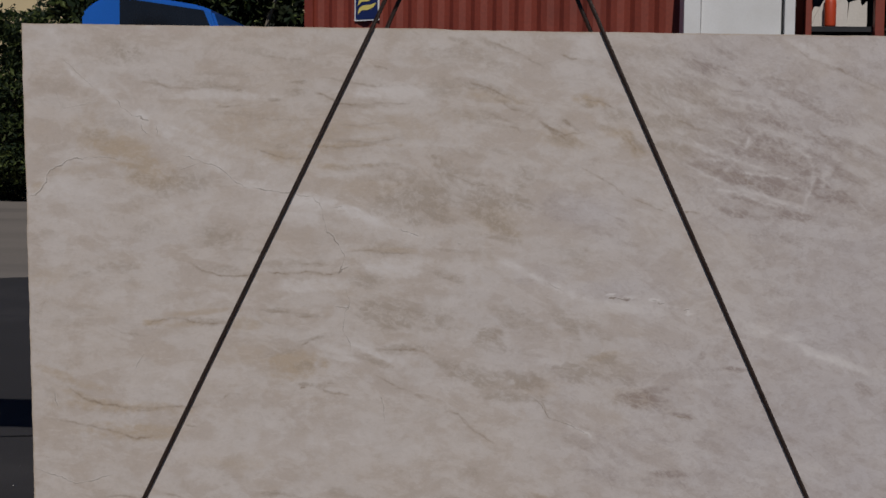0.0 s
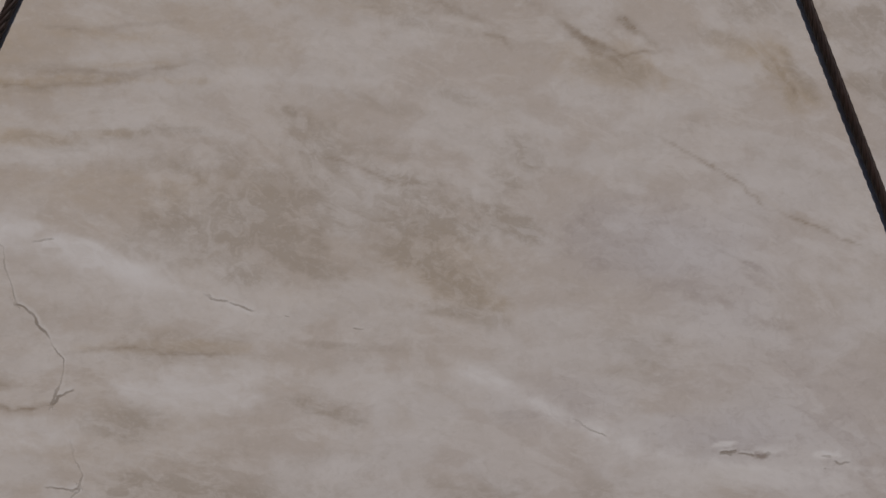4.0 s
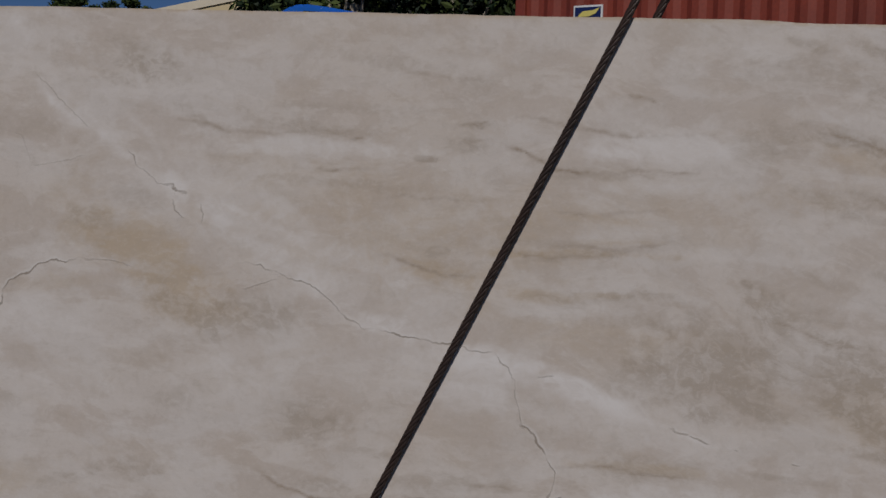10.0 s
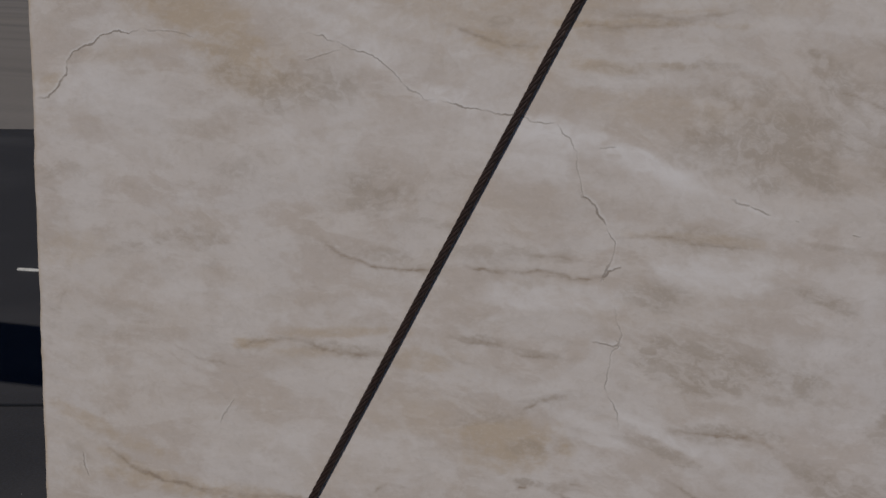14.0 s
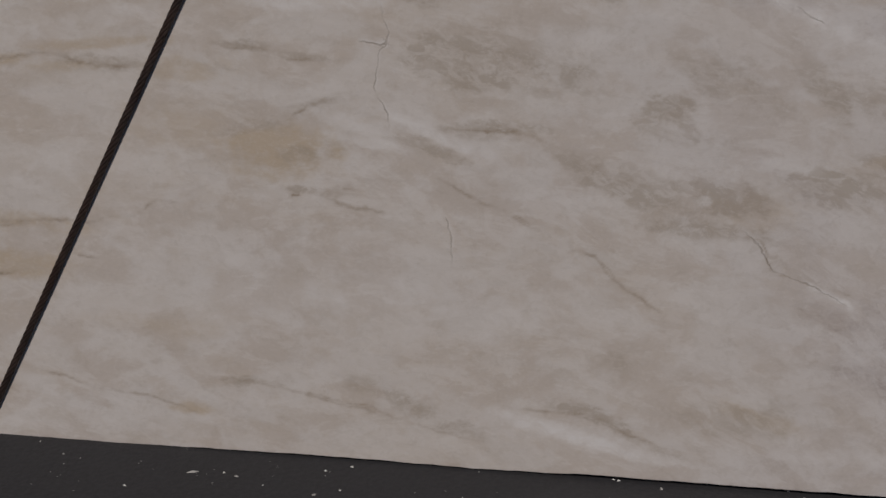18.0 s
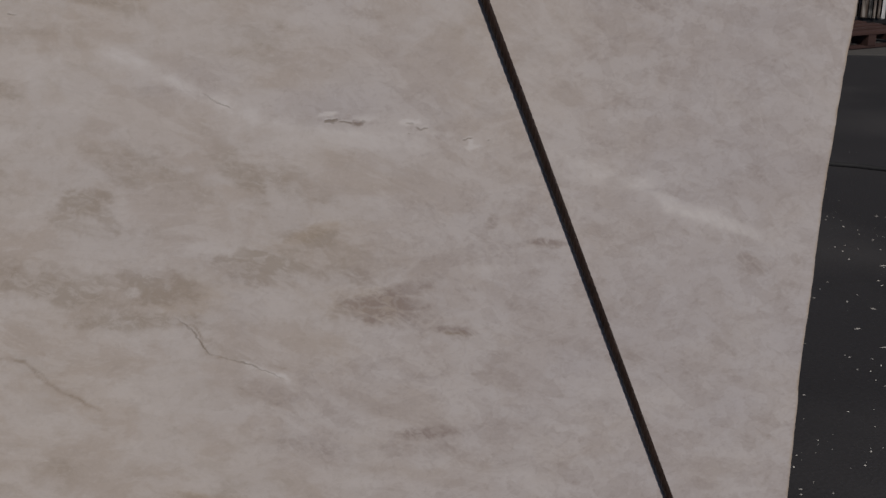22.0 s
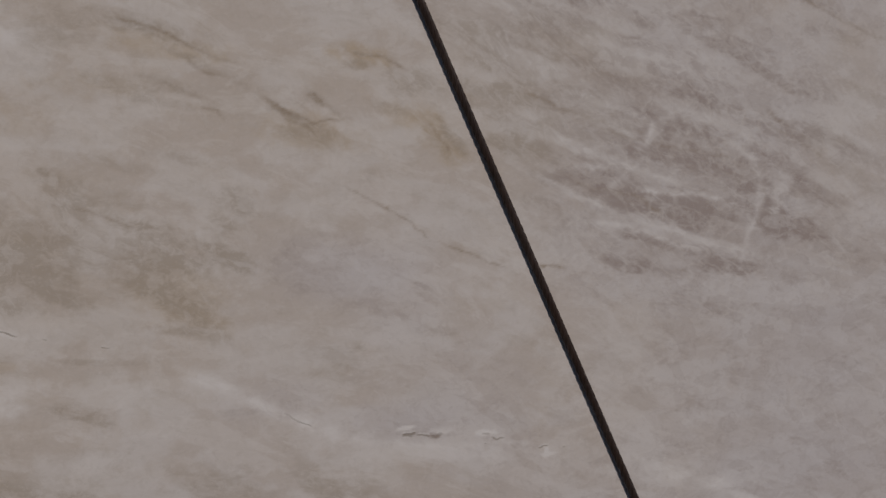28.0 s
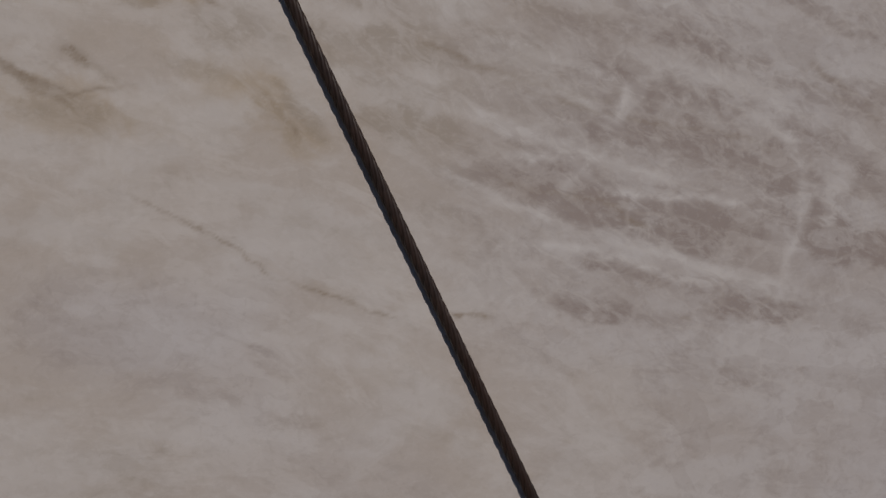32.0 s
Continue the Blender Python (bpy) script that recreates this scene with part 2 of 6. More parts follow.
def value_noise(x, y, seed=0, octaves=4, rough=0.5):
    """Smooth noise about 0 on arrays, several octaves."""
    out, amp, total = np.zeros_like(x), 1.0, 0.0
    for o in range(octaves):
        tab = np.random.RandomState(seed * 31 + o).rand(128, 128)
        xi, yi = np.floor(x).astype(int), np.floor(y).astype(int)
        fx, fy = x - xi, y - yi
        fx, fy = fx * fx * (3 - 2 * fx), fy * fy * (3 - 2 * fy)
        a, b = tab[xi % 128, yi % 128], tab[(xi + 1) % 128, yi % 128]
        c, d = tab[xi % 128, (yi + 1) % 128], tab[(xi + 1) % 128, (yi + 1) % 128]
        out += amp * ((a * (1 - fx) + b * fx) * (1 - fy) + (c * (1 - fx) + d * fx) * fy - 0.5)
        total += amp
        amp, x, y = amp * rough, x * 2.03 + 7.7, y * 2.03 + 3.1
    return out / total * 2


u, v = np.meshgrid(np.linspace(0, 1, NX), np.linspace(0, 1, NZ), indexing="ij")
px = ((1 - u) * BL[0] + u * BR[0]) * (1 - v) + ((1 - u) * TL[0] + u * TR[0]) * v
pz = ((1 - u) * BL[1] + u * BR[1]) * (1 - v) + ((1 - u) * TL[1] + u * TR[1]) * v
# one end is sawn a little hollow
px -= u * 0.033 * np.sin(np.pi * np.clip(pz / 1.6, 0, 1))
# ragged sawn edges
wob = lambda t, s: value_noise(t * 9, t * 0 + s, s, 5, 0.6) * 0.004
px[0] += wob(pz[0], 1); px[-1] += wob(pz[-1], 2)
pz[:, 0] += wob(px[:, 0], 3); pz[:, -1] += 0.5 * wob(px[:, -1], 4) + 0.004 / (1 + np.exp((px[:, -1] + 0.06) / 0.02))
py = np.zeros_like(px)
for rim in (np.s_[0, :], np.s_[-1, :], np.s_[:, 0], np.s_[:, -1]):
    py[rim] = 0.0002
# masks of the pattern
FIELDS = {"dark": 0, "ochre": 1, "pale": 2, "cool": 3}
mask = np.zeros((NX, NZ, 4))
veins, cracks = np.zeros((NX, NZ)), np.zeros((NX, NZ))
crack_side, crack_reach = np.full((NX, NZ), 9.0), np.full((NX, NZ), 9.0)
warp_x = value_noise(px * 8, pz * 8, 11, 5, 0.68) * 0.013
warp_z = value_noise(px * 8, pz * 8, 12, 5, 0.68) * 0.010
wx, wz = px + warp_x, pz + warp_z
small_x = px + value_noise(px * 22, pz * 22, 13, 4, 0.7) * 0.009
small_z = pz + value_noise(px * 22, pz * 22, 14, 4, 0.7) * 0.009
fine_x, fine_z = (value_noise(px * 60, pz * 60, q, 3, 0.6) * 0.0045 for q in (16, 17))
breakup = value_noise(px * 24, pz * 40, 15, 4, 0.65)


# bedding runs level at one side and falls away towards the other
fall = 0.40 * 0.28 * np.log1p(np.exp((px - 0.05) / 0.28))
flow_q = pz + fall + value_noise(px * 2.1, pz * 2.1, 21, 3) * 0.05 + value_noise(px * 6, pz * 6, 22, 3) * 0.012
flow_p = px + value_noise(px * 3, pz * 3, 23, 3) * 0.05
shreds = 0.8 * value_noise(flow_p * 20, flow_q * 36, 41, 5, 0.66) + 0.8 * value_noise(px * 40 + pz * 9, pz * 46, 42, 4, 0.6)


def window(x0, x1, z0, z1):
    """The part of the sheet between these places."""
    i0, i1 = (int(np.clip((x + 1.55) / 3.1 * NX, 0, NX)) for x in (x0 - 0.06, x1 + 0.06))
    k0, k1 = (int(np.clip((z + 0.03) / 1.77 * NZ, 0, NZ)) for z in (z0 - 0.06, z1 + 0.06))
    return np.s_[i0:i1, k0:k1]


def stain(kind, rows):
    """Ragged patches with broken edges: place, half-length, half-height, fall in degrees, strength."""
    layer = mask[:, :, FIELDS[kind]]
    soft = {"dark": 0.7, "ochre": 0.9, "pale": 0.8, "cool": 1.2}[kind]
    for x, z, rx, rz, turn, amount in rows:
        c, s = math.cos(radians(turn)), math.sin(radians(turn))
        tall = 1.7 * math.hypot(rx * s, rz * c) + 0.03
        win = window(x - 1.7 * rx - 0.03, x + 1.7 * rx + 0.03, z - tall, z + tall)
        dx, dz = wx[win] - x, wz[win] - z
        d = np.hypot((dx * c + dz * s) / (rx * 1.08), (dz * c - dx * s) / (rz * 1.08))
        ragged = 1.0 - d + (1.0 if kind != "cool" else 0.3) * shreds[win] * np.clip(1.9 - d, 0, 1)
        core = np.clip(ragged / (soft + 6.0 * rz) + 0.5, 0, 1)
        core = core * core * (3 - 2 * core)
        layer[win] = 1 - (1 - layer[win]) * (1 - np.clip(amount * (1.25 if kind == "dark" else 0.8 if kind == "pale" else 1.0) * (0.85 * core + 0.15 * np.exp(-(d / 0.9) ** 2)), 0, 0.95))


def seam(kind, width, amount, points):
    """A vein, a pale seam, or a hair crack along a line."""
    layer = mask[:, :, FIELDS["pale"]] if kind == "pale" else cracks if kind == "crack" else veins
    xs, zs = [p[0] for p in points], [p[1] for p in points]
    win = window(min(xs) - 0.04, max(xs) + 0.04, min(zs) - 0.04, max(zs) + 0.04)
    sx, sz = (px[win] + fine_x[win], pz[win] + fine_z[win]) if kind == "crack" else (small_x[win], small_z[win])
    best, at, side = np.full(sx.shape, 9.0), np.zeros(sx.shape), np.ones(sx.shape)
    total = len(points) - 1
    for i, (a, b) in enumerate(zip(points, points[1:])):
        ax, az, bx, bz = *a, *b
        dx, dz = bx - ax, bz - az
        t = np.clip(((sx - ax) * dx + (sz - az) * dz) / (dx * dx + dz * dz + 1e-9), 0, 1)
        d = np.hypot(sx - ax - t * dx, sz - az - t * dz)
        at = np.where(d < best, (i + t) / total, at)
        side = np.where(d < best, np.where(dx * (sz - az) - dz * (sx - ax) > 0, 1.0, -1.0), side)
        best = np.minimum(best, d)
    fade = np.clip(np.minimum(at, 1 - at) * 6, 0.3, 1) * np.clip(0.85 + 1.1 * breakup[win], 0.1, 1.5)
    if kind == "crack":
        # kept as a distance to either side, so that the line stays sharp
        thin = max(0.0012, width * 0.42)
        nearer = best < crack_reach[win]
        crack_reach[win] = np.where(nearer, best, crack_reach[win])
        crack_side[win] = np.where(nearer, best * side / thin, crack_side[win])
        layer[win] = np.where(nearer, amount * np.clip(np.minimum(at, 1 - at) * 8, 0, 1) * np.clip(1.05 + 1.5 * breakup[win], 0.1, 1.4) * np.exp(-(best / 0.011) ** 2), layer[win])
        return
    thin = width * (0.75 if kind == "pale" else 0.30)
    line = amount * fade * (np.exp(-(best / thin) ** 2) + 0.18 * np.exp(-(best / (thin * 3)) ** 2))
    layer[win] = 1 - (1 - np.clip(layer[win], 0, 1)) * (1 - np.clip((0.8 if kind == "pale" else 0.9) * line, 0, 1))


# soft stains: place, half-length, half-height, fall in degrees, strength
stain("dark", [(-1.146, 1.638, 0.073, 0.030, -13, 0.5), (-1.039, 1.542, 0.046, 0.009, -29, 0.5), (-0.853, 1.531, 0.121, 0.013, -3, 0.5), (-0.762, 1.517, 0.014, 0.005, 2, 0.7), (-0.632, 1.490, 0.020, 0.006, 2, 0.8), (-0.564, 1.509, 0.039, 0.012, 2, 0.5), (-0.555, 1.546, 0.029, 0.006, 7, 0.6), (-0.567, 1.600, 0.044, 0.028, 2, 0.3), (-0.072, 1.531, 0.045, 0.028, 12, 0.5), (0.067, 1.538, 0.084, 0.014, -16, 0.55), (-0.009, 1.634, 0.098, 0.032, -7, 0.3), (-0.021, 1.692, 0.036, 0.009, -14, 0.4), (0.104, 1.673, 0.053, 0.009, -24, 0.5), (0.071, 1.445, 0.097, 0.013, -6, 0.4), (0.073, 1.418, 0.071, 0.007, -13, 0.35)])
stain("dark", [(-0.607, 1.335, 0.020, 0.010, 3, 0.4), (-0.346, 1.338, 0.085, 0.006, 7, 0.35), (-0.333, 1.267, 0.094, 0.009, 3, 0.4), (-0.423, 1.358, 0.057, 0.006, 3, 0.3), (-0.313, 1.471, 0.093, 0.006, 2, 0.35), (-0.023, 1.182, 0.205, 0.051, -11, 0.45), (-0.131, 1.137, 0.055, 0.024, -17, 0.5), (-0.054, 1.264, 0.054, 0.023, -28, 0.4), (0.113, 1.153, 0.053, 0.017, -17, 0.5), (-0.065, 1.095, 0.045, 0.013, -22, 0.5), (0.017, 1.100, 0.031, 0.011, -6, 0.4), (-0.968, 1.203, 0.093, 0.032, -6, 0.35), (-1.009, 1.171, 0.025, 0.021, -57, 0.4), (-0.926, 1.195, 0.041, 0.015, 3, 0.45), (-0.839, 1.032, 0.061, 0.040, 4, 0.22)])
stain("dark", [(-1.079, 1.025, 0.042, 0.040, 4, 0.15), (-0.763, 1.570, 0.119, 0.008, -1, 0.25), (-0.780, 1.439, 0.149, 0.008, -2, 0.25), (-0.247, 1.225, 0.093, 0.009, -1, 0.3), (-0.667, 1.645, 0.117, 0.011, -8, 0.25), (-1.140, 1.638, 0.049, 0.020, -8, 0.4), (-1.194, 1.612, 0.033, 0.010, -17, 0.4), (-0.933, 1.207, 0.073, 0.028, -6, 0.4), (-1.006, 1.181, 0.030, 0.023, -45, 0.4), (-1.072, 1.217, 0.063, 0.025, -25, 0.35), (-1.231, 1.361, 0.055, 0.017, -16, 0.3), (-1.165, 1.403, 0.044, 0.018, -7, 0.3), (-1.406, 1.027, 0.028, 0.010, -23, 0.35), (-1.067, 1.060, 0.065, 0.018, 14, 0.25), (-0.812, 1.042, 0.060, 0.026, -15, 0.35)])
stain("dark", [(-0.718, 0.981, 0.069, 0.012, -9, 0.35), (-1.113, 1.123, 0.088, 0.026, 23, 0.2), (-1.395, 1.530, 0.080, 0.021, -7, 0.2), (-0.826, 1.015, 0.052, 0.032, 4, 0.35), (-1.182, 0.915, 0.084, 0.017, 9, 0.35), (-1.296, 0.885, 0.046, 0.011, 14, 0.3), (-0.579, 0.936, 0.094, 0.016, 2, 0.4), (-0.792, 0.911, 0.072, 0.014, -7, 0.4), (-0.322, 0.887, 0.047, 0.022, 0, 0.35), (-0.262, 0.980, 0.079, 0.021, 5, 0.35), (-0.063, 0.902, 0.047, 0.008, -21, 0.55), (-0.229, 0.768, 0.103, 0.032, -10, 0.4), (-0.260, 0.804, 0.028, 0.007, -5, 0.5), (-0.305, 0.770, 0.038, 0.009, -26, 0.45), (-0.606, 0.632, 0.057, 0.010, 12, 0.4)])
stain("dark", [(-0.220, 0.641, 0.061, 0.009, -2, 0.4), (-0.499, 0.520, 0.060, 0.007, -3, 0.4), (-1.432, 1.024, 0.035, 0.008, 22, 0.35), (-1.461, 0.766, 0.025, 0.008, -24, 0.4), (-0.612, 0.767, 0.050, 0.006, -2, 0.6), (-1.332, 0.718, 0.104, 0.011, 1, 0.25), (-1.403, 0.464, 0.032, 0.018, -43, 0.3), (-0.888, 0.735, 0.078, 0.010, -3, 0.5), (-0.620, 0.776, 0.050, 0.006, -1, 0.5), (-0.509, 0.760, 0.044, 0.006, -1, 0.5), (-0.523, 0.586, 0.040, 0.013, 0, 0.35), (-0.491, 0.681, 0.048, 0.007, 11, 0.5), (-0.533, 0.523, 0.019, 0.005, 6, 0.8), (-0.174, 0.785, 0.130, 0.043, -11, 0.35), (-0.047, 0.904, 0.038, 0.012, -26, 0.45)])
stain("dark", [(-0.278, 0.796, 0.038, 0.011, -26, 0.5), (-0.226, 0.732, 0.049, 0.013, -5, 0.5), (-0.078, 0.755, 0.055, 0.017, -6, 0.4), (-0.294, 0.608, 0.060, 0.012, -21, 0.5), (-0.182, 0.657, 0.071, 0.008, 2, 0.5), (0.091, 0.711, 0.039, 0.016, -36, 0.5), (0.060, 0.580, 0.080, 0.018, -21, 0.4), (0.103, 0.534, 0.046, 0.016, -5, 0.45), (-0.626, 0.144, 0.029, 0.007, 2, 0.6), (-0.357, 0.134, 0.088, 0.014, -14, 0.3), (0.013, 0.118, 0.080, 0.011, -17, 0.5), (-1.300, 0.768, 0.064, 0.016, -15, 0.2), (-0.287, 0.746, 0.058, 0.016, -18, 0.5), (-0.211, 0.730, 0.038, 0.012, 12, 0.4), (-0.070, 0.759, 0.030, 0.011, -18, 0.4)])
stain("dark", [(-0.163, 0.652, 0.067, 0.008, 2, 0.4), (-0.306, 0.608, 0.059, 0.011, -14, 0.45), (0.103, 0.713, 0.035, 0.012, -8, 0.65), (0.139, 0.675, 0.026, 0.012, -48, 0.5), (0.195, 0.770, 0.059, 0.021, -47, 0.35), (0.349, 0.757, 0.070, 0.022, -51, 0.4), (0.385, 0.729, 0.025, 0.013, -37, 0.45), (0.206, 0.549, 0.043, 0.023, 2, 1), (0.180, 0.571, 0.059, 0.014, 2, 0.5), (0.386, 0.577, 0.070, 0.026, -6, 0.7), (0.479, 0.623, 0.040, 0.010, 18, 0.6), (0.604, 0.493, 0.081, 0.031, -3, 0.5), (0.205, 0.489, 0.105, 0.013, -3, 0.55), (0.094, 0.526, 0.081, 0.026, -29, 0.35), (-0.015, 0.573, 0.061, 0.013, -29, 0.45)])
stain("dark", [(0.521, 0.604, 0.095, 0.030, -8, 0.3), (0.763, 0.441, 0.027, 0.007, -13, 0.6), (0.719, 0.246, 0.055, 0.010, -3, 0.5), (0.449, 0.248, 0.094, 0.016, -7, 0.2), (0.060, 0.223, 0.043, 0.027, -9, 0.3), (0.252, 0.127, 0.094, 0.028, -4, 0.4), (0.323, 0.153, 0.052, 0.028, 2, 0.35), (-0.327, 0.113, 0.064, 0.018, -26, 0.4), (-0.224, 0.074, 0.064, 0.014, -9, 0.45), (0.024, 0.119, 0.055, 0.014, -20, 0.55), (0.109, 0.074, 0.067, 0.009, -22, 0.5), (-0.018, 0.135, 0.033, 0.008, -4, 0.5), (-0.648, 0.137, 0.026, 0.007, -4, 0.6), (-0.124, 0.217, 0.123, 0.013, -9, 0.2), (0.330, 0.430, 0.063, 0.006, -29, 0.3)])
stain("dark", [(0.128, 0.777, 0.049, 0.015, -42, 0.3), (-0.155, 0.727, 0.057, 0.012, -8, 0.3), (0.926, 0.605, 0.031, 0.007, -1, 0.6), (0.763, 0.442, 0.036, 0.008, -12, 0.5), (1.353, 0.546, 0.038, 0.016, -11, 0.35), (0.409, 0.343, 0.063, 0.017, -14, 0.25), (0.688, 0.241, 0.058, 0.009, -4, 0.4), (0.046, 0.237, 0.021, 0.017, -4, 0.4), (0.817, 0.595, 0.066, 0.024, -2, 0.2), (0.645, 0.215, 0.134, 0.014, -6, 0.2), (0.931, 0.895, 0.017, 0.008, 0, 0.3), (0.813, 0.648, 0.013, 0.011, -1, 0.4), (0.481, 0.635, 0.046, 0.014, -1, 0.4), (1.038, 0.387, 0.148, 0.018, -14, 0.15), (0.827, 1.603, 0.065, 0.015, -22, 0.55)])
stain("dark", [(0.892, 1.574, 0.042, 0.012, -22, 0.5), (0.755, 1.532, 0.054, 0.017, -13, 0.55), (0.602, 1.535, 0.052, 0.017, -14, 0.55), (0.643, 1.491, 0.042, 0.016, -24, 0.6), (0.705, 1.431, 0.054, 0.019, -14, 0.8), (0.695, 1.344, 0.054, 0.016, -20, 0.7), (0.810, 1.363, 0.066, 0.011, -8, 0.4), (0.950, 1.332, 0.057, 0.018, -10, 0.75), (1.038, 1.314, 0.070, 0.022, -14, 0.75), (1.106, 1.304, 0.046, 0.017, -5, 0.6), (0.789, 1.281, 0.055, 0.016, -15, 0.65), (0.896, 1.272, 0.068, 0.019, -18, 0.85), (1.029, 1.218, 0.062, 0.028, -6, 1), (0.973, 1.242, 0.047, 0.017, -20, 0.8), (1.176, 1.215, 0.042, 0.027, -19, 0.7)])
stain("dark", [(0.930, 1.179, 0.058, 0.010, -16, 0.5), (0.898, 1.129, 0.035, 0.011, -11, 0.6), (1.098, 1.122, 0.048, 0.013, -6, 0.7), (1.030, 1.156, 0.047, 0.009, -6, 0.5), (1.003, 1.434, 0.047, 0.017, -14, 0.5), (1.081, 1.414, 0.047, 0.012, -14, 0.4), (1.219, 1.361, 0.060, 0.013, -32, 0.5), (1.171, 1.466, 0.070, 0.010, -27, 0.5), (1.000, 1.566, 0.069, 0.012, -8, 0.35), (1.338, 1.329, 0.074, 0.017, -23, 0.35), (0.554, 1.355, 0.040, 0.012, -44, 0.35), (0.026, 1.537, 0.054, 0.006, -4, 0.4), (0.149, 1.484, 0.065, 0.006, -25, 0.4), (0.141, 1.596, 0.055, 0.020, -9, 0.3), (0.332, 1.366, 0.059, 0.012, -10, 0.35)])
stain("dark", [(0.294, 1.399, 0.047, 0.007, -30, 0.3), (0.355, 1.418, 0.034, 0.006, -42, 0.35), (0.085, 1.202, 0.047, 0.024, -27, 0.45), (0.210, 1.154, 0.034, 0.011, -22, 0.8), (0.067, 1.149, 0.037, 0.016, -12, 0.6), (0.128, 1.068, 0.057, 0.019, -13, 0.4), (0.015, 1.258, 0.046, 0.015, -17, 0.4), (0.202, 1.253, 0.057, 0.011, -21, 0.35), (1.237, 1.602, 0.081, 0.008, -19, 0.4), (1.297, 1.540, 0.070, 0.011, -19, 0.3), (0.861, 1.504, 0.053, 0.012, -18, 0.4), (1.090, 1.517, 0.067, 0.010, -18, 0.3), (0.733, 1.640, 0.061, 0.012, -22, 0.3), (1.383, 1.425, 0.072, 0.013, -22, 0.3), (1.307, 1.147, 0.072, 0.021, -19, 0.2)])
stain("dark", [(1.066, 1.050, 0.104, 0.021, -12, 0.2), (0.407, 1.621, 0.028, 0.008, -13, 0.3), (-0.167, 1.143, 0.145, 0.050, -5, 0.45), (-0.253, 1.157, 0.043, 0.016, 0, 0.4), (-0.138, 1.082, 0.045, 0.013, 0, 0.55), (-0.181, 1.186, 0.030, 0.012, 0, 0.3), (-0.080, 1.128, 0.031, 0.016, -20, 0.4), (-0.052, 1.253, 0.045, 0.019, -20, 0.45), (0.021, 1.227, 0.053, 0.009, -20, 0.5), (0.065, 1.213, 0.015, 0.009, 0, 0.8), (0.081, 1.148, 0.024, 0.010, -20, 0.65), (0.139, 1.181, 0.033, 0.018, -44, 0.45), (0.199, 1.148, 0.039, 0.010, -29, 0.7), (0.211, 1.248, 0.032, 0.025, 1, 0.4), (0.190, 1.219, 0.024, 0.009, -19, 0.5)])
stain("dark", [(0.104, 1.099, 0.039, 0.013, -15, 0.5), (0.127, 1.070, 0.031, 0.009, 0, 0.55), (0.113, 1.038, 0.046, 0.008, -5, 0.5), (0.142, 1.047, 0.017, 0.010, -30, 0.5), (0.325, 1.359, 0.046, 0.012, -14, 0.35), (0.302, 1.395, 0.038, 0.005, -33, 0.4), (0.345, 1.424, 0.016, 0.004, -58, 0.4), (0.506, 1.455, 0.054, 0.024, -9, 0.5), (0.578, 1.362, 0.032, 0.012, -42, 0.7), (0.478, 1.404, 0.039, 0.009, -18, 0.4), (0.423, 1.483, 0.031, 0.009, 1, 0.5), (-0.394, 1.250, 0.030, 0.007, 1, 0.35), (-0.097, 1.302, 0.009, 0.004, -19, 0.6), (-0.314, 0.879, 0.053, 0.018, -0, 0.4), (-0.063, 0.898, 0.027, 0.009, -16, 0.65)])
stain("dark", [(0.377, 0.990, 0.048, 0.018, -10, 0.3), (0.386, 0.948, 0.048, 0.018, -10, 0.35), (0.532, 1.098, 0.017, 0.005, -19, 0.5), (0.567, 1.017, 0.025, 0.007, -10, 0.4), (0.164, 1.085, 0.030, 0.006, -30, 0.4), (-0.020, 0.986, 0.059, 0.005, -3, 0.35), (0.034, 1.312, 0.044, 0.009, -14, 0.3), (0.107, 1.327, 0.044, 0.010, -9, 0.3), (0.560, 0.834, 0.009, 0.005, -2, 0.7), (0.242, 0.546, 0.043, 0.026, -10, 0.6), (0.213, 0.558, 0.023, 0.016, -4, 0.8), (0.999, 1.225, 0.066, 0.026, -13, 0.7), (0.892, 1.243, 0.064, 0.017, -16, 0.6), (1.212, 1.201, 0.058, 0.024, -17, 0.6), (0.897, 1.135, 0.054, 0.012, -14, 0.4)])
stain("dark", [(1.094, 1.124, 0.045, 0.014, -5, 0.5), (0.080, 1.101, 0.053, 0.014, -26, 0.6), (0.081, 1.155, 0.043, 0.014, -16, 0.5), (0.204, 1.155, 0.036, 0.015, -31, 0.6), (0.149, 1.036, 0.045, 0.015, -22, 0.4), (0.652, 1.560, 0.164, 0.059, -18, 0.25), (0.862, 1.433, 0.241, 0.091, -17, 0.22), (0.972, 1.281, 0.273, 0.113, -15, 0.25), (0.840, 1.483, 0.053, 0.012, -18, 0.5), (0.969, 1.474, 0.039, 0.014, -18, 0.5), (0.809, 1.433, 0.047, 0.012, -14, 0.5), (0.894, 1.393, 0.043, 0.012, -14, 0.5), (1.129, 1.268, 0.046, 0.015, -10, 0.5), (0.747, 1.374, 0.038, 0.014, -19, 0.5), (0.842, 1.323, 0.047, 0.012, -18, 0.5)])
